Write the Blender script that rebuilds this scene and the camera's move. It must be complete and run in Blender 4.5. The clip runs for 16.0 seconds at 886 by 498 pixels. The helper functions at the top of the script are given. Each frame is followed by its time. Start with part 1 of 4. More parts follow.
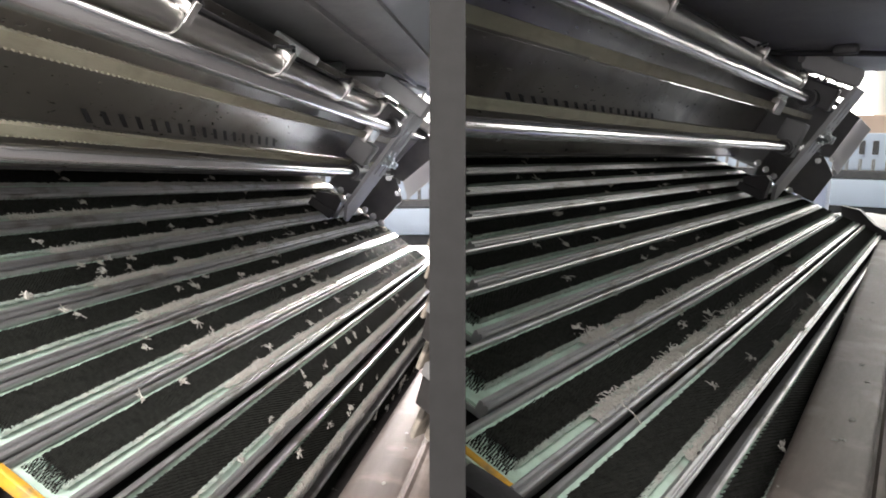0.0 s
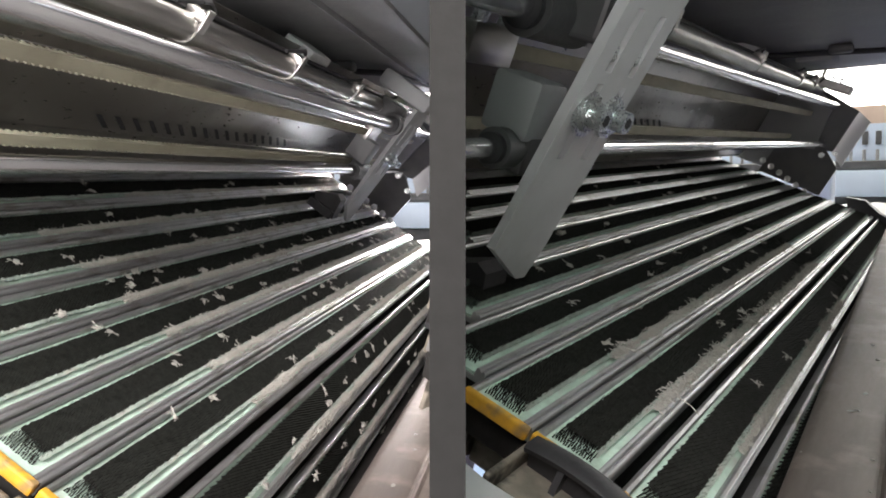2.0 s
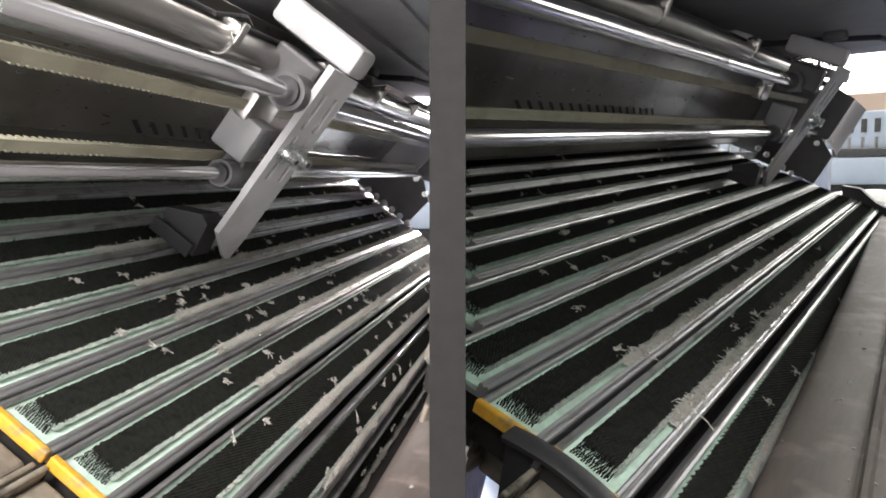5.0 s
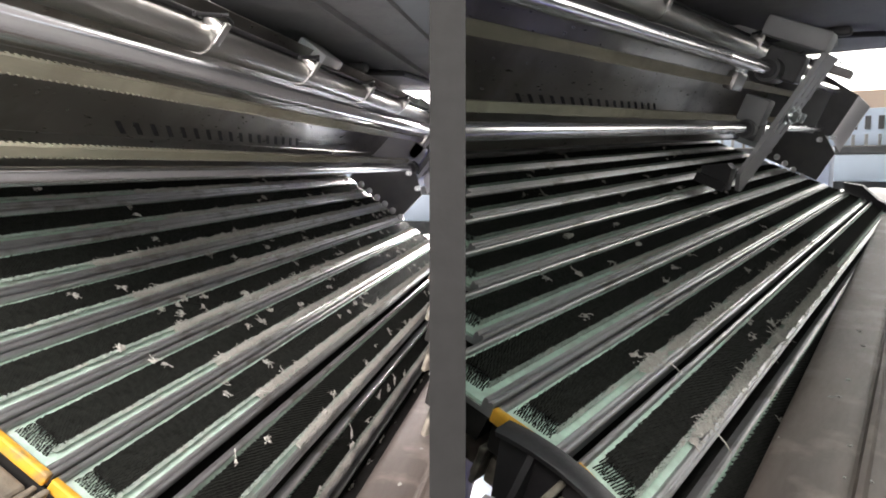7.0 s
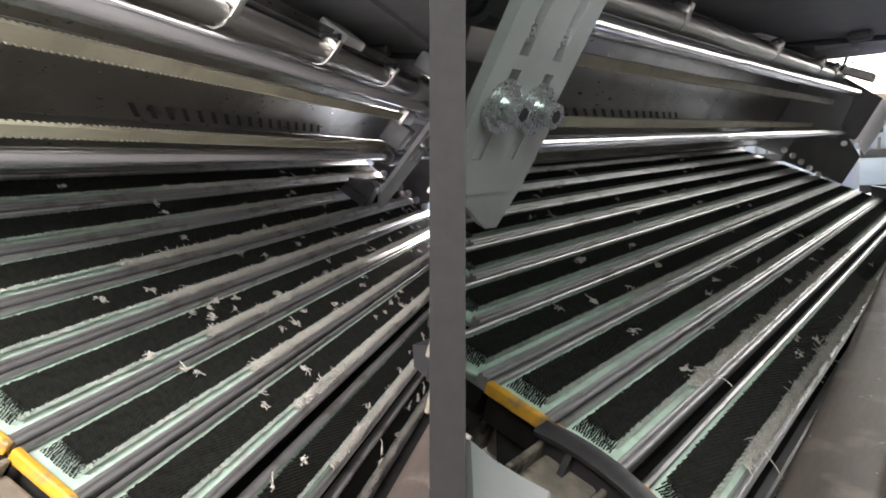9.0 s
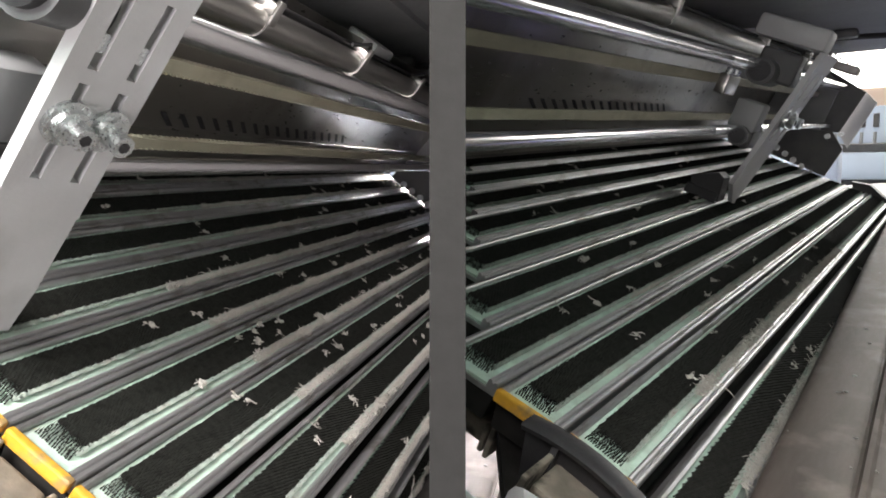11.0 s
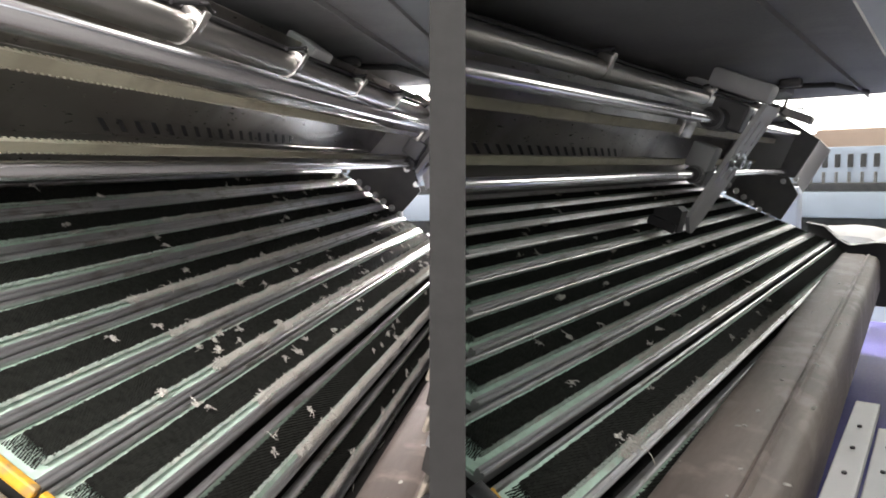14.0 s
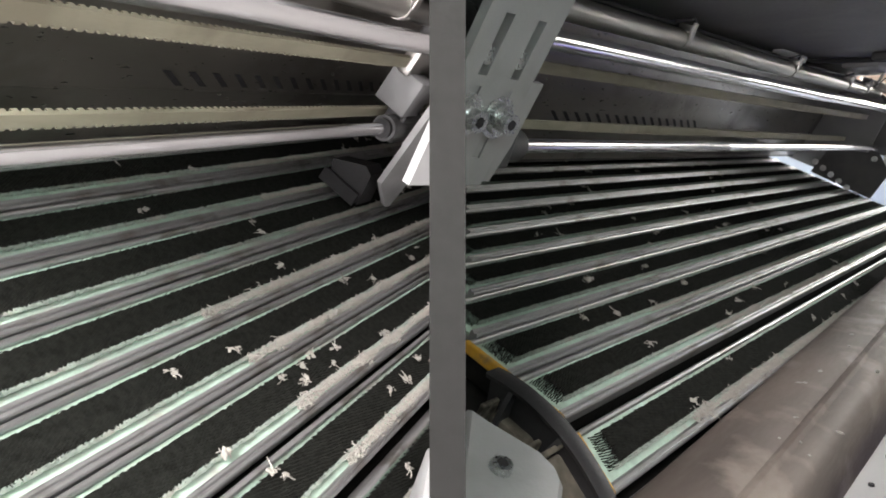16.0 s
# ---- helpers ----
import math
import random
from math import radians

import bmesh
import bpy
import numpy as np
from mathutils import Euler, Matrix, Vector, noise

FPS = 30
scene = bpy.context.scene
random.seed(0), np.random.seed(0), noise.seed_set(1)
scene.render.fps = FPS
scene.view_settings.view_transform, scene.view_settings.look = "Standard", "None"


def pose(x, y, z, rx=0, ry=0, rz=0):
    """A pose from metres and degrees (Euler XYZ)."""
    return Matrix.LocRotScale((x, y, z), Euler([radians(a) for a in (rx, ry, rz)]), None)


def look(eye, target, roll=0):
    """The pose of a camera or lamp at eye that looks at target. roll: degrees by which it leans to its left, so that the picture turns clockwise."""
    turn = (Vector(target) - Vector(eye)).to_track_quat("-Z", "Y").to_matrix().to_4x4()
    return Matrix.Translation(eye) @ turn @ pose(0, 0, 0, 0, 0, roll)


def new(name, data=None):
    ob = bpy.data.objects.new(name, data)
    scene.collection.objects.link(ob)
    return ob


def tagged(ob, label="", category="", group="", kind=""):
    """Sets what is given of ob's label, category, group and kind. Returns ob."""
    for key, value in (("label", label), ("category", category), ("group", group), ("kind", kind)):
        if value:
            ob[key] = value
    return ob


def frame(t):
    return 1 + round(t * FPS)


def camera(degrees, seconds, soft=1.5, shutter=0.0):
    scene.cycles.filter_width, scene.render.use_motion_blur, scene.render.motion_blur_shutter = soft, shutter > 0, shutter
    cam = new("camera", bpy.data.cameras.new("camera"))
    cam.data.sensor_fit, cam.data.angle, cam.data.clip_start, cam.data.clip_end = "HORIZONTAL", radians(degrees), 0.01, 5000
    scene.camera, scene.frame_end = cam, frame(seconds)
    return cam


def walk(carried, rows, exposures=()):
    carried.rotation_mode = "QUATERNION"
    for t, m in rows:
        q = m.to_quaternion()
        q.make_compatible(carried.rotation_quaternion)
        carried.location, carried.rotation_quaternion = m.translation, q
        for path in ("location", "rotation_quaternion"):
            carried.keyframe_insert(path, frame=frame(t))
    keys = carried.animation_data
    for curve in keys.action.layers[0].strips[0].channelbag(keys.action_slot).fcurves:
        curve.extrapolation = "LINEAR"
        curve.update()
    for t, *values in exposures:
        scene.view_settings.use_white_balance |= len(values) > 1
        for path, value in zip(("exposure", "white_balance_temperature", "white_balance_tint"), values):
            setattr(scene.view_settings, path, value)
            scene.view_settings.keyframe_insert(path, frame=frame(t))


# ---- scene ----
cam = camera(65.03, 16.0, soft=1.8, shutter=0)
CAMERA_ROWS = [
    (0, pose(0.1935, -0.2469, 1.4294, 84.564, 0.881, 7.935)),
    (0.5, pose(0.1974, -0.2518, 1.4342, 84.379, 0.918, 8.268)),
    (1, pose(0.1952, -0.2514, 1.4358, 84.246, 0.853, 8.440)),
    (1.5, pose(0.1897, -0.2479, 1.4373, 84.034, 0.774, 8.331)),
    (2, pose(0.1929, -0.2508, 1.4392, 83.922, 0.660, 8.628)),
    (2.5, pose(0.1927, -0.2542, 1.4408, 83.919, 0.472, 8.838)),
    (3, pose(0.1893, -0.2567, 1.4455, 83.799, -0.332, 9.118)),
    (3.5, pose(0.1877, -0.2608, 1.4520, 83.436, -0.804, 9.211)),
    (4, pose(0.1862, -0.2629, 1.4514, 83.643, -1.056, 9.339)),
    (4.5, pose(0.1864, -0.2635, 1.4464, 83.929, -0.678, 9.650)),
    (7, pose(0.1969, -0.2610, 1.4514, 83.164, 0.160, 9.579)),
    (7.5, pose(0.1923, -0.2563, 1.4516, 83.048, 0.403, 9.678)),
    (8, pose(0.1789, -0.2471, 1.4445, 82.765, 0.493, 9.899)),
    (8.5, pose(0.1769, -0.2383, 1.4426, 82.524, 0.472, 10.155)),
    (9, pose(0.1843, -0.2321, 1.4439, 82.555, 0.777, 11.227)),
    (9.5, pose(0.1677, -0.2239, 1.4445, 82.875, 0.141, 11.052)),
    (10, pose(0.1555, -0.2209, 1.4433, 83.386, -0.120, 11.418)),
    (12.5, pose(0.1901, -0.2407, 1.4444, 83.550, 1.405, 12.734)),
    (13, pose(0.1970, -0.2453, 1.4438, 83.414, 1.730, 11.702)),
    (13.5, pose(0.2019, -0.2465, 1.4434, 83.297, 1.941, 10.631)),
    (14, pose(0.2012, -0.2465, 1.4418, 83.231, 1.981, 9.757)),
    (14.5, pose(0.1977, -0.2354, 1.4406, 82.621, 2.166, 9.547)),
    (15, pose(0.1863, -0.1988, 1.4427, 81.504, 2.652, 11.658)),
    (15.5, pose(0.1798, -0.1587, 1.4499, 79.524, 1.671, 15.977)),
    (16, pose(0.1765, -0.1299, 1.4667, 78.034, -0.152, 20.765)),
]
walk(cam, CAMERA_ROWS, exposures=[(0, 0.17), (4, 0.10), (7, 0.12), (10, 0.24), (13, 0.20), (15, 0.09), (16, 0.42)])

# the second machine, seen past the view divider, drifts on its own
SECOND_ROWS = [
    (0, pose(0.0424, 0.0568, 1.4025, 1.301, 26.229, -27.047)),
    (0.5, pose(0.0510, 0.0745, 1.4047, 1.853, 25.057, -26.561)),
    (1, pose(0.0600, 0.0953, 1.3974, 2.105, 23.766, -26.330)),
    (1.5, pose(0.0561, 0.1002, 1.3938, 1.947, 22.941, -26.621)),
    (2, pose(0.0568, 0.0976, 1.3933, 1.894, 22.478, -26.430)),
    (2.5, pose(0.0535, 0.0994, 1.3920, 2.143, 22.135, -26.299)),
    (3, pose(0.0481, 0.0970, 1.3944, 2.640, 21.191, -25.871)),
    (3.5, pose(0.0442, 0.0950, 1.3958, 2.950, 19.720, -25.847)),
    (4, pose(0.0396, 0.0819, 1.4040, 3.356, 20.675, -25.120)),
    (4.5, pose(0.0358, 0.0813, 1.4033, 3.591, 21.486, -24.652)),
    (7, pose(0.0451, 0.0828, 1.4093, 2.607, 22.768, -25.379)),
    (7.5, pose(0.0446, 0.0991, 1.4049, 2.310, 22.560, -25.887)),
    (8, pose(0.0351, 0.1252, 1.3905, 2.045, 22.299, -26.387)),
    (8.5, pose(0.0374, 0.1314, 1.3868, 1.701, 21.583, -26.528)),
    (9, pose(0.0368, 0.1260, 1.3890, 1.624, 21.007, -25.737)),
    (9.5, pose(0.0223, 0.1369, 1.3959, 2.437, 21.647, -25.651)),
    (10, pose(0.0060, 0.1377, 1.3995, 3.191, 22.130, -24.996)),
    (12.5, pose(0.0068, 0.1183, 1.3954, 1.698, 24.022, -21.986)),
    (13, pose(0.0101, 0.1143, 1.3903, 0.444, 23.965, -22.593)),
    (13.5, pose(0.0158, 0.1197, 1.3852, -0.465, 23.760, -24.234)),
    (14, pose(0.0035, 0.1343, 1.3758, -1.051, 23.414, -26.416)),
    (14.5, pose(0.0011, 0.1652, 1.3801, -1.924, 23.551, -28.383)),
    (15, pose(-0.0152, 0.2136, 1.3868, -3.099, 24.015, -28.784)),
    (15.5, pose(-0.0321, 0.2540, 1.3768, -3.496, 22.364, -26.254)),
    (16, pose(-0.0581, 0.2722, 1.3819, -2.914, 20.343, -22.381)),
]
# how far the carriages have run along their rods
FIRST_RUN = [(0, .718), (.5, .84), (1, .97), (1.25, .99), (1.5, .90), (2, .67), (2.5, .542), (3, .358), (3.3, .242), (3.5, .165), (3.8, .055), (4, .008), (4.25, .004), (4.5, .051), (4.7, .123), (5.2, .35), (5.8, .62), (6.4, .85), (7, .97), (7.6, 1.04), (8, 1.03), (8.5, .86), (9, .669), (9.5, .498), (10, .341), (10.2, .266), (10.6, .10), (10.9, .02), (11.2, .005), (11.6, .06), (12, .20), (12.3, .325), (12.5, .394), (13, .561), (13.5, .749), (14, .96), (14.4, 1.04), (14.6, 1.0), (15, .775), (15.5, .585), (16, .406)]
SECOND_RUN = [(0, 0.922), (0.5, 0.707), (1, 0.537), (1.5, 0.320), (2, 0.107), (2.3, 0.015), (2.5, 0.010), (2.7, 0.017), (3, 0.097), (3.5, 0.327), (4, 0.542), (4.5, 0.703), (5, 0.845), (5.6, 0.954), (6.2, 0.908), (6.7, 0.785), (7, 0.686), (7.5, 0.505), (8, 0.279), (8.5, 0.049), (8.7, 0.020), (9, 0.021), (9.5, 0.014), (9.7, 0.037), (9.8, 0.072), (10, 0.182), (10.2, 0.263), (10.8, 0.515), (11.4, 0.775), (12, 1.035), (12.3, 1.084), (12.5, 1.084), (13, 0.973), (13.5, 0.886), (14, 0.667), (14.5, 0.451), (15, 0.223), (15.3, 0.098), (15.6, 0.015), (16, 0.009)]
AISLE_W, FAR_W, BACK_W, SIDE_W, GREEN_W = 41, 165, 28, 0.7, 0.55

# ---- light ----
world = bpy.data.worlds.new("hall_air")
scene.world = world
world.use_nodes = True
world.node_tree.nodes["Background"].inputs[0].default_value = (0.88, 0.85, 0.92, 1)
world.node_tree.nodes["Background"].inputs[1].default_value = 0.08


def area_lamp(name, m, sx, sy, watts, colour):
    data = bpy.data.lights.new(name, "AREA")
    data.shape, data.size, data.size_y, data.energy, data.color = "RECTANGLE", sx, sy, watts, colour
    ob = new(name, data)
    ob.matrix_world = m
    return ob


# unseen fill lamps added over both aisles, low behind, and beyond the far ends
area_lamp("hall_light", look((0.05, -1.00, 2.30), (-0.12, 0.4, 1.35)), 0.5, 0.5, AISLE_W, (1.0, 0.91, 0.90))
area_lamp("hall_window", look((-0.20, -1.70, 1.15), (-0.15, 0.40, 1.42)), 0.8, 0.6, BACK_W, (1.0, 0.92, 0.93))
area_lamp("hall_light", look((1.25, -0.55, 2.10), (0.35, 0.6, 1.25)), 1.0, 0.5, SIDE_W, (1.0, 0.91, 0.89))
area_lamp("hall_light", look((-0.20, 2.2, 1.80), (-0.12, 0.6, 1.33)), 0.8, 0.4, FAR_W, (1.0, 0.91, 0.89))
area_lamp("hall_light", look((0.30, 2.7, 3.3), (0.30, 3.2, 1.2)), 1.6, 0.6, 30, (1.0, 0.93, 0.90))
# greenish work lamps beside the near ends of the bars
area_lamp("work_lamp", look((-0.05, -0.24, 1.575), (-0.14, 0.45, 1.36)), 0.16, 0.07, GREEN_W, (0.82, 1.0, 0.93))
area_lamp("work_lamp", look((0.30, -0.16, 1.60), (0.26, 0.25, 1.34)), 0.10, 0.07, GREEN_W * .50, (0.82, 1.0, 0.93))


# ---- materials ----
def material(name, colour, rough=0.5, metal=0.0, spread=0.15, scale=40.0, bump=0.0, bump_scale=200.0, stretch=(1, 1, 1), emit=0.0, stain=None, spec=0.5):
    m = bpy.data.materials.new(name)
    m.use_nodes = True
    t = m.node_tree
    b = t.nodes["Principled BSDF"]
    co = t.nodes.new("ShaderNodeTexCoord")
    mp = t.nodes.new("ShaderNodeMapping")
    mp.inputs["Scale"].default_value = stretch
    t.links.new(co.outputs["Object"], mp.inputs["Vector"])
    big = t.nodes.new("ShaderNodeTexNoise")
    big.inputs["Scale"].default_value, big.inputs["Detail"].default_value = scale, 6
    t.links.new(mp.outputs[0], big.inputs["Vector"])
    ramp = t.nodes.new("ShaderNodeValToRGB")
    lo = [c * (1 - spread) for c in colour] + [1]
    hi = [min(1, c * (1 + spread)) for c in colour] + [1]
    ramp.color_ramp.elements[0].color, ramp.color_ramp.elements[1].color = lo, hi
    ramp.color_ramp.elements[0].position, ramp.color_ramp.elements[1].position = 0.3, 0.7
    t.links.new(big.outputs["Fac"], ramp.inputs["Fac"])
    colour_out = ramp.outputs["Color"]
    if stain:
        n = t.nodes.new("ShaderNodeTexNoise")
        n.inputs["Scale"].default_value, n.inputs["Detail"].default_value = stain[1], 8
        t.links.new(co.outputs["Object"], n.inputs["Vector"])
        r = t.nodes.new("ShaderNodeValToRGB")
        r.color_ramp.elements[0].position, r.color_ramp.elements[1].position = 0.52, 0.66
        t.links.new(n.outputs["Fac"], r.inputs["Fac"])
        mix = t.nodes.new("ShaderNodeMixRGB")
        mix.inputs["Color2"].default_value = (*stain[0], 1)
        t.links.new(r.outputs["Color"], mix.inputs["Fac"])
        t.links.new(colour_out, mix.inputs["Color1"])
        colour_out = mix.outputs["Color"]
    t.links.new(colour_out, b.inputs["Base Color"])
    fine = t.nodes.new("ShaderNodeTexNoise")
    fine.inputs["Scale"].default_value, fine.inputs["Detail"].default_value = bump_scale, 4
    t.links.new(mp.outputs[0], fine.inputs["Vector"])
    rr = t.nodes.new("ShaderNodeMapRange")
    rr.inputs["To Min"].default_value, rr.inputs["To Max"].default_value = max(0.03, rough * 0.75), min(1, rough * 1.25)
    t.links.new(fine.outputs["Fac"], rr.inputs["Value"])
    t.links.new(rr.outputs[0], b.inputs["Roughness"])
    if bump:
        bn = t.nodes.new("ShaderNodeBump")
        bn.inputs["Strength"].default_value, bn.inputs["Distance"].default_value = bump, 0.001
        t.links.new(fine.outputs["Fac"], bn.inputs["Height"])
        t.links.new(bn.outputs[0], b.inputs["Normal"])
    b.inputs["Metallic"].default_value = metal
    b.inputs["Specular IOR Level"].default_value = spec
    if emit:
        t.links.new(colour_out, b.inputs["Emission Color"])
        b.inputs["Emission Strength"].default_value = emit
    return m


CHROME = material("polished_steel", (0.80, 0.80, 0.82), 0.20, 1.0, 0.06, 30, 0.05, 300, (1, 0.05, 1))
STEEL = material("worn_steel", (0.46, 0.45, 0.43), 0.34, 1.0, 0.2, 60, 0.15, 400, (1, 0.1, 1))
ALU = material("aluminium_profile", (0.46, 0.465, 0.47), 0.40, 0.85, 0.14, 50, 0.2, 500, (1, 0.04, 1), stain=((0.30, 0.29, 0.27), 35))
WIRE = material("black_wire", (0.016, 0.017, 0.015), 0.75, 0.0, 0.4, 300, 0.3, 900, spec=0.08)
MINT = material("pale_green_foundation", (0.50, 0.66, 0.56), 0.7, 0.0, 0.15, 120, 0.3, 600, stain=((0.42, 0.44, 0.40), 30))
YELLOW = material("orange_yellow_plastic", (0.62, 0.33, 0.03), 0.45, 0.0, 0.15, 120, 0.2, 500, stain=((0.30, 0.20, 0.08), 90))
TIPS = material("pale_ragged_edge", (0.36, 0.42, 0.37), 0.85, 0.0, 0.2, 150, 0.3, 700, stain=((0.42, 0.41, 0.37), 40), spec=0.15)
# near-black, with the shade of the gaps round the bars put in
GAP_SHADE = material("dark_bar_base", (0.022, 0.021, 0.020), 0.9, 0.0, 0.3, 60, 0.2, 300, spec=0.1)
LINT = material("cotton_lint", (0.45, 0.44, 0.40), 0.95, 0.0, 0.12, 200, 0.4, 900, spec=0.1)
PAINT = material("grey_painted_plate", (0.44, 0.45, 0.455), 0.5, 0.0, 0.08, 25, 0.12, 500, stain=((0.37, 0.375, 0.375), 18))
PALE = material("pale_grey_plastic", (0.62, 0.63, 0.63), 0.5, 0.0, 0.05, 20, 0.1, 400)
DARK = material("dark_grey_steel", (0.085, 0.086, 0.088), 0.5, 0.2, 0.2, 30, 0.15, 400, stain=((0.10, 0.10, 0.095), 22))
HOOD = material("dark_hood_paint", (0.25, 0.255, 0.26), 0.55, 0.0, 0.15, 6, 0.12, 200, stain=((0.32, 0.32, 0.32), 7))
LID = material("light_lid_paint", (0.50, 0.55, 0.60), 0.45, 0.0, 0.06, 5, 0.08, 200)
PANEL = material("brushed_back_panel", (0.30, 0.285, 0.26), 0.30, 0.85, 0.30, 9, 0.10, 300, (1, 0.25, 1), stain=((0.16, 0.15, 0.13), 8))
BELT = material("cream_toothed_belt", (0.40, 0.385, 0.29), 0.62, 0.0, 0.15, 90, 0.25, 600, (1, 0.2, 1), stain=((0.34, 0.32, 0.24), 30))
TRAY = material("worn_brown_grey_cover", (0.175, 0.145, 0.127), 0.58, 0.15, 0.35, 22, 0.22, 350, (1, 0.2, 1), stain=((0.28, 0.24, 0.21), 24))
RUBBER = material("black_plastic", (0.022, 0.022, 0.024), 0.55, 0.0, 0.2, 40, 0.15, 400)
LINK = material("dirty_chain_link", (0.24, 0.215, 0.175), 0.7, 0.2, 0.35, 80, 0.5, 300, stain=((0.06, 0.055, 0.045), 70))
ZINC = material("zinc_bolt", (0.60, 0.63, 0.63), 0.28, 1.0, 0.1, 200, 0.1, 800)
DIVIDER = material("grey_post_paint", (0.016, 0.0163, 0.0155), 0.75, 0.0, 0.10, 14, 0.1, 300, spec=0.2)
BAFFLE = material("grey_screen", (0.42, 0.41, 0.40), 0.7, 0.0, 0.12, 6, 0.1, 200)
BLUE = material("blue_violet_sheet", (0.06, 0.055, 0.25), 0.65, 0.0, 0.1, 12, 0.2, 200)
SKYBLUE = material("pale_blue_machine_paint", (0.62, 0.72, 0.84), 0.45, 0.0, 0.05, 6, 0.06, 200)
WHITE = material("white_cloth", (0.80, 0.80, 0.79), 0.9, 0.0, 0.06, 8, 0.4, 60)
TAN = material("tan_wall", (0.55, 0.42, 0.33), 0.8, 0.0, 0.1, 4, 0.1, 60)
WINDOW = material("bright_window_glass", (1.0, 0.97, 0.93), 0.4, 0.0, 0.02, 2, emit=5.5)
FLOOR = material("grey_hall_floor", (0.22, 0.22, 0.21), 0.55, 0.0, 0.15, 3, 0.15, 80, stain=((0.15, 0.15, 0.145), 2))
WALL = material("hall_wall_paint", (0.55, 0.55, 0.53), 0.8, 0.0, 0.08, 2, 0.1, 60)


# ---- mesh helpers ----
def link(name, bm, mat, parent=None, label="", smooth=False):
    if isinstance(bm, Raw):
        ob = new(name, bm.mesh(name, mat))
        ob.parent = parent
        if label:
            ob["label"] = label
        return ob
    me = bpy.data.meshes.new(name)
    bmesh.ops.recalc_face_normals(bm, faces=bm.faces)
    if smooth:
        for f in bm.faces:
            f.smooth = True
    bm.to_mesh(me)
    bm.free()
    me.materials.append(mat)
    ob = new(name, me)
    if smooth:
        me.set_sharp_from_angle(angle=radians(40))
    ob.parent = parent
    if label:
        ob["label"] = label
    return ob


def part(name, bm, mat, parent, label="", smooth=False):
    return link(name, bm, mat, parent, label, smooth)


def again(ob, parent, m=None):
    """One more part on the same mesh."""
    o = new(ob.name.split(".")[0], ob.data)
    o.parent = parent
    if m is not None:
        o.matrix_basis = m
    return o


def box(bm, x0, x1, y0, y1, z0, z1, bevel=0.0):
    made = bmesh.ops.create_cube(bm, size=1, matrix=Matrix.Translation(((x0 + x1) / 2, (y0 + y1) / 2, (z0 + z1) / 2)) @ Matrix.Diagonal((x1 - x0, y1 - y0, z1 - z0, 1)))
    if bevel:
        edges = list({e for v in made["verts"] for e in v.link_edges})
        bmesh.ops.bevel(bm, geom=edges, offset=bevel, segments=2, affect="EDGES", profile=0.5)
    return bm


def sweep(bm, profile, y0, y1, grow=0.0):
    """A profile in x and z drawn along y; y0 and y1 are numbers or functions of x and z."""
    cx, cz = sum(p[0] for p in profile) / len(profile), sum(p[1] for p in profile) / len(profile)
    pts = []
    for x, z in profile:
        d = math.hypot(x - cx, z - cz) or 1
        pts.append((x + grow * (x - cx) / d, z + grow * (z - cz) / d))
    a = [bm.verts.new((x, y0(x, z) if callable(y0) else y0, z)) for x, z in pts]
    b = [bm.verts.new((x, y1(x, z) if callable(y1) else y1, z)) for x, z in pts]
    n = len(pts)
    for i in range(n):
        bm.faces.new((a[i], a[(i + 1) % n], b[(i + 1) % n], b[i]))
    bm.faces.new(a)
    bm.faces.new(list(reversed(b)))
    return bm


def ring(x, z, r, n=20):
    return [(x + r * math.cos(2 * math.pi * i / n), z + r * math.sin(2 * math.pi * i / n)) for i in range(n)]


def rect(x0, x1, z0, z1):
    return [(x0, z0), (x1, z0), (x1, z1), (x0, z1)]


def cylinder(bm, p, q, r, n=16, r2=None):
    p, q = Vector(p), Vector(q)
    m = Matrix.Translation((p + q) / 2) @ (q - p).to_track_quat("Z", "Y").to_matrix().to_4x4()
    bmesh.ops.create_cone(bm, cap_ends=True, segments=n, radius1=r, radius2=r if r2 is None else r2, depth=(q - p).length, matrix=m)
    return bm


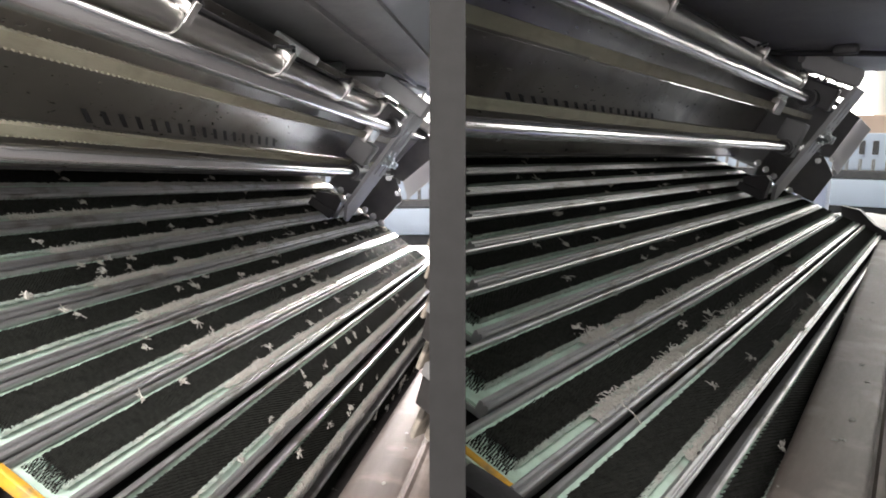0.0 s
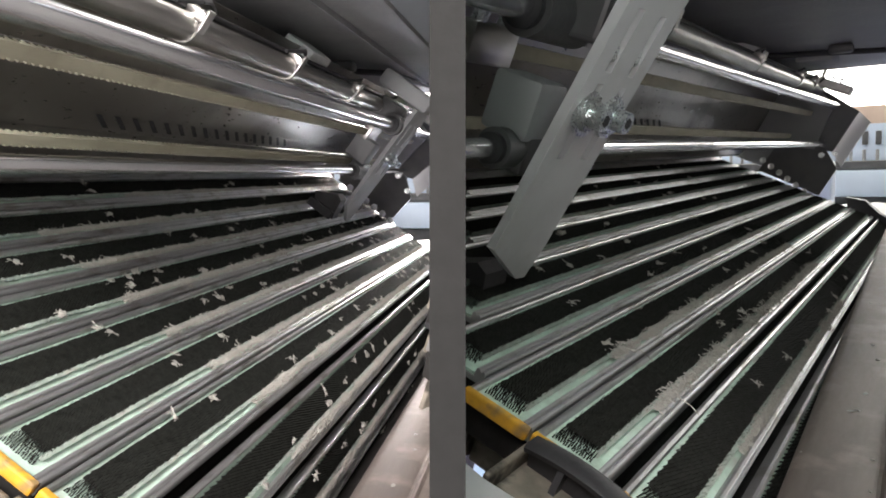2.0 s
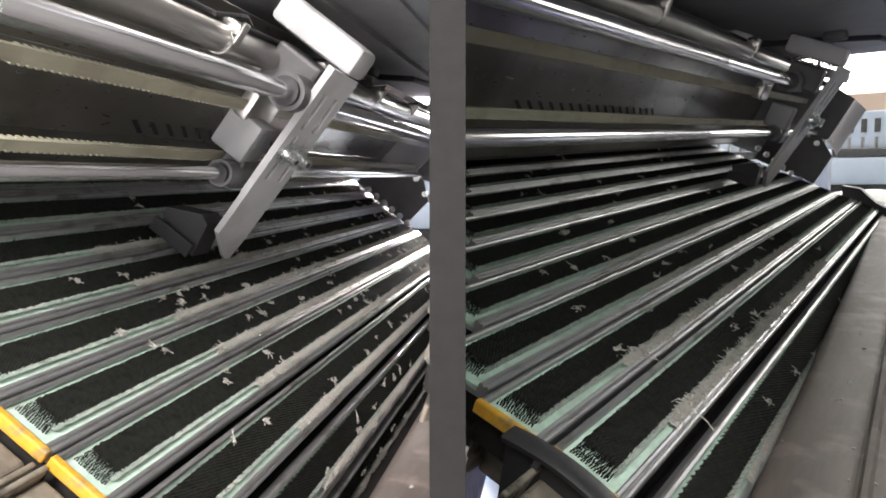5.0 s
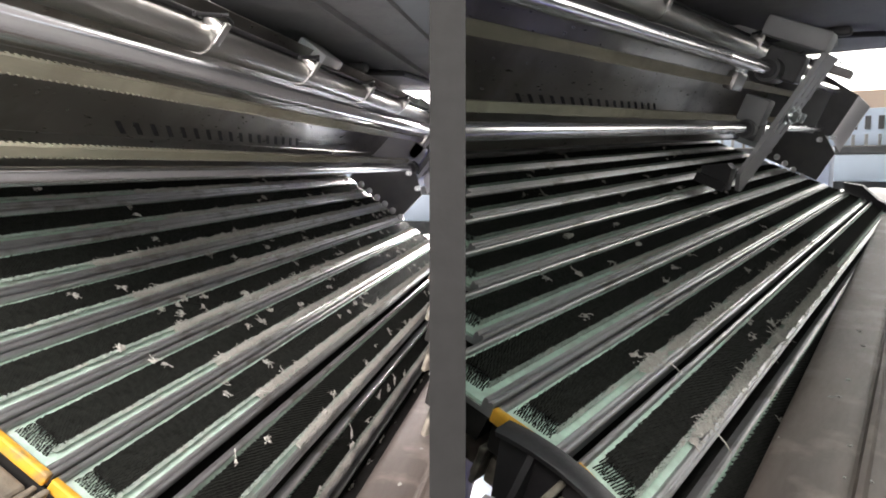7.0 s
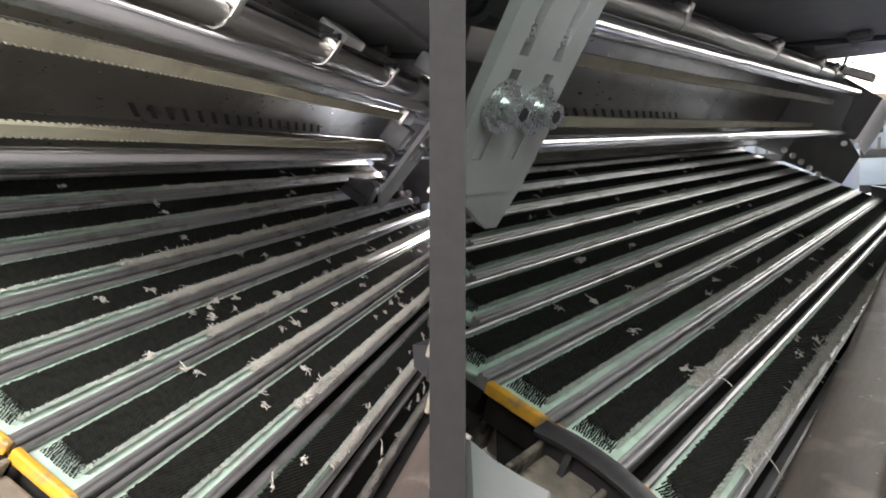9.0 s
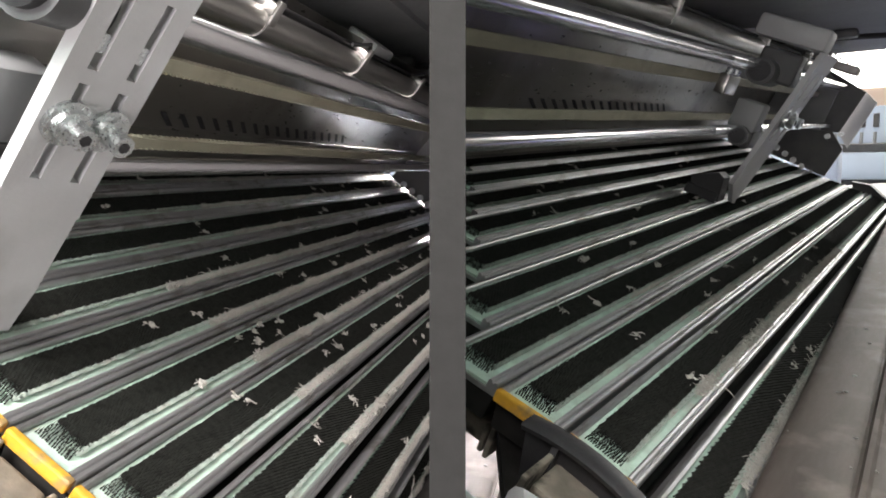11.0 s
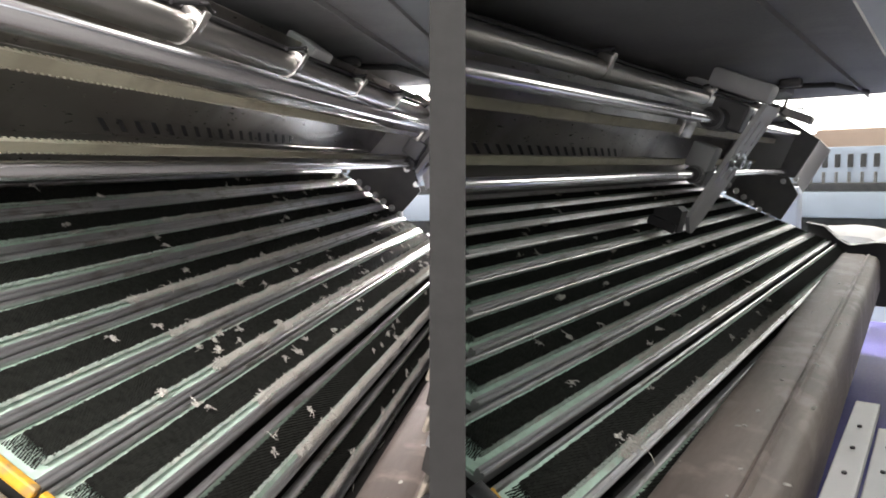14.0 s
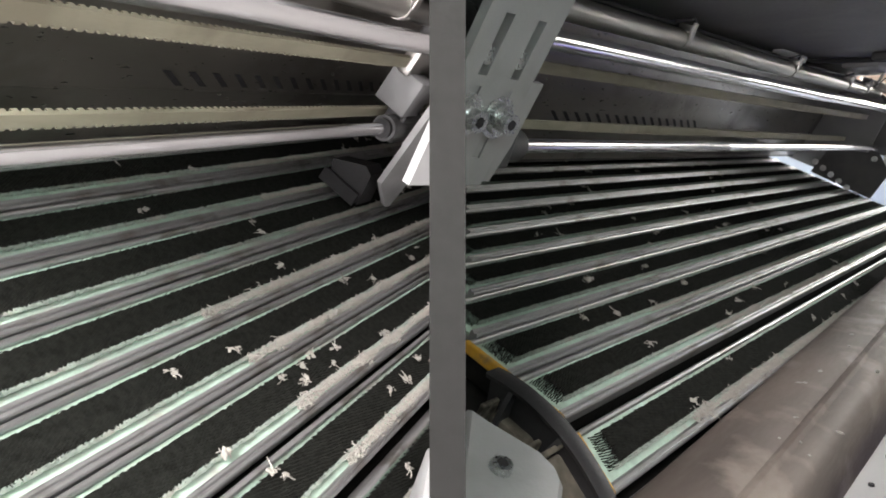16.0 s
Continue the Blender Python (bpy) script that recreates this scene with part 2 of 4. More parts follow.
class Raw:
    """Many small loose pieces as one plain mesh."""

    ICO = [(0, 0, 1), (.894, 0, .447), (.276, .851, .447), (-.724, .526, .447), (-.724, -.526, .447), (.276, -.851, .447), (.724, .526, -.447), (-.276, .851, -.447), (-.894, 0, -.447), (-.276, -.851, -.447), (.724, -.526, -.447), (0, 0, -1)]
    TRI = [(0, 1, 2), (0, 2, 3), (0, 3, 4), (0, 4, 5), (0, 5, 1), (1, 6, 2), (2, 7, 3), (3, 8, 4), (4, 9, 5), (5, 10, 1), (6, 7, 2), (7, 8, 3), (8, 9, 4), (9, 10, 5), (10, 6, 1), (6, 11, 7), (7, 11, 8), (8, 11, 9), (9, 11, 10), (10, 11, 6)]

    def __init__(self):
        self.v, self.f = [], []

    def add(self, verts, faces):
        n = len(self.v)
        self.v += verts
        self.f += [tuple(i + n for i in f) for f in faces]

    def lump(self, x, y, z, rx, ry, rz, turn, rnd, rough=.35):
        c, s = math.cos(turn), math.sin(turn)
        out = []
        for u, v, w in Raw.ICO:
            u, v, w = (u + rnd.uniform(-rough, rough)) * rx, (v + rnd.uniform(-rough, rough)) * ry, (w + rnd.uniform(-rough, rough)) * rz
            out.append((x + u * c - v * s, y + u * s + v * c, z + w))
        self.add(out, Raw.TRI)

    def string(self, points, r):
        out, faces = [], []
        for i, (x, y, z) in enumerate(points):
            out += [(x - r, y, z - r), (x + r, y, z - r), (x, y + r, z + r)]
            if i:
                k = 3 * i
                for j in range(3):
                    faces.append((k - 3 + j, k - 3 + (j + 1) % 3, k + (j + 1) % 3, k + j))
        self.add(out, faces)

    def mesh(self, name, mat):
        me = bpy.data.meshes.new(name)
        me.from_pydata(self.v, [], self.f)
        me.materials.append(mat)
        return me


def plate(bm, outline, y0, y1):
    return sweep(bm, outline, y0, y1)


def tube(bm, points, r, n=8):
    for p, q in zip(points, points[1:]):
        cylinder(bm, p, q, r, n)
    return bm


# ---- the two machines, as numbers: x across the bars, y along them, z off their face ----
PITCH = 0.036
FIRST = dict(tilt=37.0, length=0.94, joint=-0.0266, at=7.0, speed=0.00595, bend=-0.004, rods=((-0.135, 0.082, 0.0048), (-0.128, 0.1595, 0.0066)), pipe=(-0.165, 0.167),
             belts=((-0.150, 0.1325, 0.0078), (-0.150, 0.0868, 0.0062)), back=-0.205, edge=(0.061, -0.074), hood=(0.06, 0.283, 0.97), plate_x=-0.115, lean=0.06, shift=0.0, far=0.95, wide=(0.90, -0.08), face=0.20)
SECOND = dict(tilt=23.0, length=1.21, joint=0.1633, at=9.0, speed=0.00595, bend=0.1847, rods=((0.0609, 0.0876, 0.0052), (0.0542, 0.1575, 0.0068)), pipe=(0.012, 0.1755),
              belts=((0.0205, 0.1323, 0.0085), (0.004, 0.0825, 0.0075)), back=-0.055, edge=(0.2240, -0.1108), hood=(0.28, 0.190, 1.22), plate_x=0.090, lean=0.18, shift=0.0, far=1.24, wide=(1.28, 0.0), face=0.08)
FIRST_POSE = pose(0, 0, 1.3, 0, 37.0, 0)
CHAIN_DROP, WHEEL = 0.017, 0.085


# the plane of the view divider in the second machine's own space: y = a + b x + c z
CUT_ROWS = [(0, 0.195, -1.311, -0.596), (0.5, 0.178, -1.325, -0.559), (1, 0.152, -1.338, -0.527), (1.5, 0.150, -1.339, -0.510), (2, 0.151, -1.337, -0.501), (2.5, 0.152, -1.332, -0.492), (3, 0.154, -1.333, -0.485), (3.5, 0.156, -1.336, -0.456), (4, 0.165, -1.347, -0.488), (4.5, 0.168, -1.348, -0.494), (7, 0.169, -1.324, -0.508), (7.5, 0.155, -1.304, -0.492), (8, 0.139, -1.277, -0.475), (8.5, 0.129, -1.268, -0.460), (9, 0.132, -1.265, -0.436), (9.5, 0.131, -1.256, -0.455), (10, 0.134, -1.253, -0.461), (12.5, 0.182, -1.350, -0.528), (13, 0.205, -1.393, -0.555), (13.5, 0.212, -1.380, -0.552), (14, 0.232, -1.325, -0.529), (14.5, 0.220, -1.253, -0.514), (15, 0.188, -1.157, -0.492), (15.5, 0.146, -1.089, -0.465), (16, 0.126, -1.045, -0.448)]


def cut_at(t, x, z):
    """Where the parts of the second machine end at the view divider."""
    for p, q in zip(CUT_ROWS, CUT_ROWS[1:]):
        if t <= q[0]:
            k = (t - p[0]) / (q[0] - p[0])
            a, b, c = (p[i] + (q[i] - p[i]) * k for i in (1, 2, 3))
            return a + b * x + c * z
    return cut(x, z)


def cut(x, z):
    """The same plane in its middle place."""
    return 0.165 - 1.29 * x - 0.50 * z


def slide_at(t, x=.1, z=.05):
    """How far the end pieces slide along their own axes, in step with the view divider."""
    return cut_at(t, x, z) - cut(x, z)


def bar_pose(m, s):
    """Pose of a bar whose middle lies s along the chain: straight, then round the end wheel."""
    over = s - m["bend"]
    if over <= 0:
        return pose(s, 0, 0)
    a = over / WHEEL
    c, sn = math.cos(a), math.sin(a)
    x = m["bend"] + WHEEL * sn + CHAIN_DROP * sn
    z = -CHAIN_DROP - WHEEL + (WHEEL + CHAIN_DROP) * c
    return pose(x, 0, z, 0, math.degrees(a), 0)


# ---- bars with wire clothing ----
def bar_meshes(y0, y1, capped, seed):
    """Meshes of one bar from y0 to y1: body, foundation, wire, cap, link."""
    rnd = random.Random(seed)
    made = {}
    bm = bmesh.new()
    sweep(bm, [(-.0174, -.0075), (.0174, -.0075), (.0174, -.0016), (.0168, -.0006), (.0158, -.0003), (.0152, -.0012), (.0146, -.0012), (.0140, -.0001), (.0128, .0002), (.0121, -.0006), (.0119, -.0020), (.0118, -.0050), (-.0140, -.0050), (-.0142, -.0014), (-.0150, -.0004), (-.0166, -.0006), (-.0174, -.0020)], y0, y1)
    made["body"] = bm
    # lower part of the bar, the shade between bars put into its colour
    bm = bmesh.new()
    sweep(bm, [(-.0150, -.022), (.0150, -.022), (.0168, -.0076), (-.0168, -.0076)], y0 + .001, y1 - .001)
    made["base"] = bm
    bm = bmesh.new()
    sweep(bm, rect(-.0139, .0117, -.0049, -.0034), y0 + .001, y1)
    made["foundation"] = bm
    bm = Raw()
    start = y0 + .019 if capped else y0
    # black strip with a ragged outline
    n = int((y1 - start) / .0022)
    vs, fs = [], []
    for i in range(n + 1):
        y = start + (y1 - start) * i / n
        j = .0013 if i % 2 else 0
        vs += [(-.0118 + rnd.uniform(0, .0008) - j * .4, y, -.0019), (.0056 + rnd.uniform(-.0006, .0006) + j, y, -.0019)]
        if i:
            fs.append((2 * i - 2, 2 * i - 1, 2 * i + 1, 2 * i))
    bm.add(vs, fs)
    # ragged front of the black face
    if capped:
        x = -.0116
        while x < .0056:
            w = rnd.uniform(.0006, .0014)
            bm.add([(x, start, -.0019), (x + w, start, -.0019), (x + w / 2, start - rnd.uniform(.001, .006), -.0019)], [(0, 1, 2)])
            x += w * .9
    # wire points
    y = start - .011 if capped else start
    row = 0
    while y < y1 - .001:
        x = -.0118 + (row % 3) * .0006
        while x < .0066:
            px, py = x + rnd.uniform(-.0003, .0003), y + rnd.uniform(-.0004, .0004)
            h = rnd.uniform(.0, .0008)
            bm.add([(px - .0004, py - .0003, -.0034), (px + .0004, py - .0003, -.0034), (px, py + .0005, -.0034), (px + .0008, py + .0002, h)], [(0, 1, 3), (1, 2, 3), (2, 0, 3)])
            x += .0018 if y > start or not capped else .0013
        y += .0021
        row += 1
    made["wire"] = bm
    if capped:
        bm = bmesh.new()
        box(bm, -.0170, .0170, y0 - .0042, y0 - .0002, -.0062, .0004, .0010)
        made["cap"] = bm
        bm = bmesh.new()
        box(bm, -.0130, .0130, y0 - .034, y0 - .006, -.022, -.008, .002)
        box(bm, -.0168, -.0138, y0 - .040, y0 - .0052, -.022, -.003, .001)
        box(bm, .0138, .0168, y0 - .040, y0 - .0052, -.022, -.006, .001)
        made["link"] = bm
    return made


def lint_mesh(seed, y0, y1, fuzz, clumps, fluff):
    """Cotton waste on a bar: a fuzzy line at the wire's edge, loose tufts on the wire, threads."""
    rnd = random.Random(seed)
    bm = Raw()

    def tuft(x, y, z, r):
        bm.lump(x, y, z, r * rnd.uniform(.6, 1.5), r * rnd.uniform(.6, 1.9), r * rnd.uniform(.35, .9), rnd.uniform(0, 6), rnd, .45)

    def thread(x, y, z, size, r):
        p = Vector((x, y, z))
        d = Vector((rnd.uniform(-1, 1), rnd.uniform(-1, 1), rnd.uniform(0, .5)))
        pts = [p]
        for _ in range(6):
            p = p + d.normalized() * size / 6
            d = d + Vector((rnd.uniform(-1, 1), rnd.uniform(-1, 1), rnd.uniform(-.5, .35)))
            pts.append(p)
        bm.string([tuple(p) for p in pts], r)

    for _ in range(int(fuzz * (y1 - y0))):
        y = rnd.uniform(y0, y1)
        # pale ragged tips along the wire's edge
        x, w, h = rnd.uniform(.0062, .0076), rnd.uniform(.00010, .00022), rnd.uniform(.0003, .0012)
        bm.add([(x, y - w, -.0030), (x, y + w, -.0030), (x - h * .9, y + rnd.uniform(-.001, .001), rnd.uniform(-.0018, -.0002)), (x + .0008, y, -.0008)], [(0, 1, 2), (0, 2, 3), (1, 3, 2)])
    for _ in range(clumps):
        x, y = rnd.uniform(-.011, .009), rnd.uniform(y0 + .06, y1)
        for _ in range(rnd.randint(2, 9)):
            tuft(x + rnd.gauss(0, .0012), y + rnd.gauss(0, .0022), .0008 + rnd.uniform(0, .001), rnd.uniform(.0004, .0013))
        for _ in range(3):
            thread(x, y, .001, rnd.uniform(.003, .007), .00018)
        if rnd.random() < .9:
            thread(x, y, .001, rnd.uniform(.004, .009), .00024)
    for a, b, r in fluff:
        y = a
        while y < b:
            big = r * max(.25, .75 + .9 * noise.noise((y * 45, seed, 0)))
            if rnd.random() < .55:
                tuft(rnd.gauss(.0096, big * .7), y, rnd.uniform(-.0015, big * .5), big * rnd.uniform(.25, .55))
            thread(rnd.gauss(.0096, big), y, rnd.uniform(-.001, big), rnd.uniform(.5, 1.6) * big * 2, .00018)
            y += r * .10
    if fluff and fluff[0][2] > .0015:
        y = fluff[0][0] + .02
        bm.string([(.004, y, .001), (.010, y + .003, .0015), (.016, y + .003, .0012), (.021, y + .002, .001), (.026, y - .002, .001)], .00022)
    return bm


def chain(m, split):
    """The endless run of wire-covered bars of one machine."""
    base = new("flat_chain")
    tagged(base, "run of aluminium bars with black wire faces and lint", "machine chain")
    base["made_of"] = "metal"
    full = bar_meshes(.55 if split else 0, m["length"], not split, 3)
    full["tips"] = lint_mesh(5, .55 if split else .012, m["length"] - .002, 5200, 0, [])
    kinds = {k: link("flat_bar" if k == "body" else k, b, {"body": ALU, "base": GAP_SHADE, "tips": TIPS, "foundation": MINT, "wire": WIRE, "cap": YELLOW, "link": LINK, "lint": LINT}[k]) for k, b in full.items()}
    near = {}
    if split:
        nm = bar_meshes(0, .65, True, 9)
        nm["tips"] = lint_mesh(8, .012, .65, 5200, 0, [])
        near = {k: link("bar_end" if k == "body" else k, b, {"body": ALU, "base": GAP_SHADE, "tips": TIPS, "foundation": MINT, "wire": WIRE, "cap": YELLOW, "link": LINK, "lint": LINT}[k]) for k, b in nm.items()}
    s0 = m["joint"] + PITCH / 2 - m["speed"] * m["at"]
    keyed, tucked = [], []
    names = dict(body="flat_bar", base="bar_base", foundation="foundation", wire="wire_face", cap="end_cap", link="chain_link", lint="lint", tips="ragged_edge")
    labels = dict(tips="pale ragged wire tips", cap="orange-yellow plastic end cap", link="dirty brown chain link", lint="grey-white cotton lint", wire="black wire points")
    for i in range(-11, 6):
        s = s0 + i * PITCH
        if s + m["speed"] * 16 < m["bend"] - .36 or s > m["bend"] + .19:
            continue
        for kinds_now, body_name, slides in ((kinds, "flat_bar", False), (near, "bar_end", True)):
            if not kinds_now:
                continue
            bar = again(kinds_now["body"], base)
            bar.name = body_name
            for k, ob in kinds_now.items():
                if k == "body":
                    continue
                o = again(ob, bar)
                o.name = names[k]
                if slides and k in ("cap", "link"):
                    tucked.append((o, s))
                if k in labels:
                    o["label"] = labels[k]
                if k in ("wire", "lint", "tips"):
                    o["kind"] = "stuff"
            # loose waste, different on every bar
            if split:
                wet = {0: [(.105, .62, .0018)], 1: [(.075, .58, .0021)], 2: [(.10, .5, .0014)], -1: [(.22, .62, .0010)], -2: [(.18, .6, .0006)]}.get(i, [])
                more = lint_mesh(200 + i, .02, .63 if slides else 1.2, 0, 6 if slides else 0, wet if slides else [])
            else:
                more = lint_mesh(100 + i, .03, .88, 0, 20 if i > -4 else 7, [(.16, .92, .0015)] if i > -5 else [(.3, .92, .0010)])
            o = part("loose_lint", more, LINT, bar, "loose white cotton tufts")
            o["kind"] = "stuff"
            keyed.append((bar, s, slides))
    for ob in (*kinds.values(), *near.values()):
        bpy.data.objects.remove(ob)
    return base, (keyed, tucked)


def key_chain(m, made):
    keyed, tucked = made
    times = [0, .5, 1, 1.5, 2, 2.5, 3, 3.5, 4, 4.5, 5.5, 6.5, 7, 7.5, 8, 8.5, 9, 9.5, 10, 11, 12, 12.5, 13, 13.5, 14, 14.5, 15, 15.5, 16]
    for bar, s, slides in keyed:
        rows = []
        for t in times:
            p = bar_pose(m, s + m["speed"] * t)
            if slides:
                p = pose(0, max(0.0, cut_at(t, p.translation.x, p.translation.z) + .004), .0002) @ p
            rows.append((t, p))
        walk(bar, rows)
    # where a bar ends behind the view divider, its cap and link are drawn in under it
    for ob, s in tucked:
        rows = []
        for t in times:
            c = cut_at(t, bar_pose(m, s + m["speed"] * t).translation.x, 0)
            k = (c + .078) / .03 if ob.name.startswith("chain_link") else (c + .022) / .018
            k = max(0.0, min(1.0, k))
            rows.append((t, pose(0, .05 * k, -.024 * k)))
        walk(ob, rows)


# ---- frame of a machine: rods, pipe, belts, panels ----
def frame_parts(m, split):
    base = new("carding_machine")
    tagged(base, "carding machine frame with polished guide rods and belts", "machine")
    (lx, lz, lr), (ux, uz, ur) = m["rods"]
    px, pz = m["pipe"]
    far = m["far"]
    keyed = []

    def long_part(name, profile, mat, label="", smooth=False, y1=far, inset=0.0):
        if not split:
            bm = bmesh.new()
            part(name, sweep(bm, profile, -.05, y1), mat, base, label, smooth)
            return
        part(name, sweep(bmesh.new(), profile, lambda x, z: cut(x, z) + .30, y1), mat, base, label, smooth)
        cx, cz = sum(p[0] for p in profile) / len(profile), sum(p[1] for p in profile) / len(profile)
        keyed.append((part(name, sweep(bmesh.new(), profile, lambda x, z: cut(x, z) + inset, lambda x, z: cut(x, z) + .45, .0001), mat, base, label, smooth), cx, cz))

    wx, wz = m["bend"], -CHAIN_DROP - WHEEL
    # wheel and plate below, coloured with the shade seen through the gaps
    long_part("end_wheel", ring(wx, wz, WHEEL - .008, 36), GAP_SHADE, "end wheel under the bars, black as gap shade", True, m["length"] - .01, .08)
    long_part("under_plate", rect(wx - .42, wx + .002, -.045, -.0245), GAP_SHADE, "plate under the bars, black as gap shade", False, m["length"] - .01, .04)
    long_part("lower_rod", ring(lx, lz, lr), CHROME, "polished steel guide rod", True)
    long_part("upper_rod", ring(ux, uz, ur), CHROME, "polished steel guide rod", True)
    long_part("pipe", ring(px, pz, .0095), STEEL, "dull steel pipe", True)
    long_part("cable", ring(px - .006, pz + .0115, .0022, 10), RUBBER, "black cable", True)
    long_part("cable", ring(px - .011, pz + .0100, .0018, 10), RUBBER, "black cable", True)
    for (bx, bz, h), nm in zip(m["belts"], ("upper", "lower")):
        long_part("belt", rect(bx - .0012, bx + .0012, bz - h / 2, bz + h / 2), BELT, "cream toothed drive belt")
        # teeth of the belt
        bm = Raw()
        y = .26 if split else 0
        while y < far - .05:
            for x0, x1, z0, z1 in ((bx - .0030, bx - .0012, bz - h / 2, bz + h / 2), (bx - .0010, bx + .0010, bz - h / 2 - .0012, bz - h / 2)):
                bm.add([(x, yy, z) for x in (x0, x1) for yy in (y, y + .0025) for z in (z0, z1)], [(0, 1, 3, 2), (4, 6, 7, 5), (0, 4, 5, 1), (2, 3, 7, 6), (0, 2, 6, 4), (1, 5, 7, 3)])
            y += .005
        part("belt_teeth", bm, BELT, base)["kind"] = "stuff"
    bk = m["back"]
    # back panel in three folds
    long_part("back_panel", [(bk - .012, .020), (bk - .010, .020), (bk, .062), (bk - .002, .062)], PANEL, "stained brushed metal panel")
    long_part("back_panel", [(bk - .002, .0625), (bk, .0625), (bk + .006, .118), (bk + .004, .118)], PANEL, "stained brushed metal panel")
    long_part("back_panel", [(bk + .004, .1185), (bk + .006, .1185), (bk + .014, .185), (bk + .012, .185)], PANEL, "stained brushed metal panel")
    long_part("inner_shield", [(bk - .3, .010), (bk - .012, .016), (bk - .012, .019), (bk - .3, .013)], DARK, "dark inner shield")
    long_part("cable_tray", [(px - .10, pz - .004), (px - .012, pz - .004), (px - .012, pz - .002), (px - .10, pz + .014)], HOOD, "dark cable tray")
    # slanted slots in the panel
    for i in range(17):
        y = (.20 if not split else .30) + i * .0215
        z = .0705 + .00004 * i
        bm = bmesh.new()
        vs = [bm.verts.new(v) for v in ((bk + .0010, y + .010, z - .004), (bk + .0010, y + .0165, z - .004), (bk + .0024, y - .0015, z + .007), (bk + .0024, y - .008, z + .007))]
        top = bmesh.ops.extrude_face_region(bm, geom=[bm.faces.new(vs)])
        for v in top["geom"]:
            if isinstance(v, bmesh.types.BMVert):
                v.co.x += .0005
        part("louvre", bm, RUBBER, base, "dark slanted louvre")
    # clips that hold the cable to the pipe
    for y in ((.165, .335, .52, .70) if not split else (.36, .70, .99, 1.12)):
        bm = bmesh.new()
        cylinder(bm, (px, y - .004, pz), (px, y + .004, pz), .0104, 18)
        box(bm, px - .004, px + .010, y - .005, y + .005, pz + .008, pz + .015, .001)
        box(bm, px + .008, px + .011, y - .004, y + .004, pz + .002, pz + .018, .001)
        part("cable_clip", bm, STEEL, base, "grey plastic cable clip", True)
        bm = bmesh.new()
        tube(bm, [(px + .004, y - .03, pz + .014), (px + .008, y - .012, pz + .020), (px + .004, y + .004, pz + .021), (px - .004, y + .03, pz + .016)], .0016, 8)
        part("wire_loop", bm, RUBBER, base, "black cable loop", True)
    # junction box on the pipe
    y = .40 if not split else .74
    bm = bmesh.new()
    box(bm, px - .045, px - .012, y, y + .055, pz + .002, pz + .022, .003)
    part("junction_box", bm, PALE, base, "pale grey junction box", True)
    # far side plate, with its lighter flange
    bm = bmesh.new()
    sx = lx
    plate(bm, [(sx - .08, .004), (sx + .035, .000), (sx + .042, .056), (sx + .012, .080), (sx - .07, .058)], far - .03, far - .022)
    part("side_plate", bm, DARK, base, "dark side plate")
    bm = bmesh.new()
    plate(bm, [(sx + .043, .058), (sx + .014, .082), (ux + .035, uz + .004), (ux + .060, uz - .008)], far + .012, far + .018)
    part("side_flange", bm, PALE, base, "pale folded flange")
    bm = bmesh.new()
    plate(bm, [(lx - .05, .060), (lx + .020, .080), (ux + .036, uz + .004), (ux - .03, uz + .02), (px - .04, pz + .01), (bk, .12)], far - .004, far + .006)
    part("end_bracket", bm, DARK, base, "dark end bracket")
    bm = bmesh.new()
    plate(bm, [(bk - .03, .012), (sx - .02, .012), (sx - .01, .075), (ux - .005, uz), (px, pz + .004), (bk - .02, pz + .004)], far - .016, far - .008)
    part("end_wall", bm, HOOD, base, "grey end wall")
    for i in range(6):
        bm = bmesh.new()
        x, z = (sx + .010 - i * .018, -.003 + .0056 * i) if split else (sx + .036 - i * .018, .004 + .0006 * i)
        bmesh.ops.create_uvsphere(bm, u_segments=12, v_segments=8, radius=.0058, matrix=Matrix.Translation((x, far - .034, z)))
        part("end_knob", bm, PALE, base, "round white end knob", True)
    for x, z in (((sx + .009, .0693), (sx + .0275, .0805)) if split else ((sx + .002, .074), (sx + .030, .062))):
        bm = bmesh.new()
        cylinder(bm, (x, far - .036, z), (x, far - .028, z), .005, 12)
        part("plate_screw", bm, ZINC, base, "zinc screw", True)
    # end block where rods and pipe are held
    bm = bmesh.new()
    box(bm, px - .03, ux + .012, far - .03, far + .004, pz + .006, pz + .022, .003)
    part("rod_holder", bm, STEEL, base, "worn rod holder")
    bm = bmesh.new()
    tube(bm, [(px + .01, far - .09, pz + .012), (px + .012, far - .06, pz + .030), (px + .02, far - .03, pz + .026), (px + .03, far - .01, pz + .03), (px + .028, far, pz + .012)], .0014, 8)
    part("hose", bm, RUBBER, base, "black hose", True)
    bm = bmesh.new()
    cylinder(bm, (px + .005, far - .06, pz + .012), (px + .005, far - .06, pz + .060), .0025, 8)
    part("support_stay", bm, STEEL, base, "thin steel stay", True)
    return base, keyed


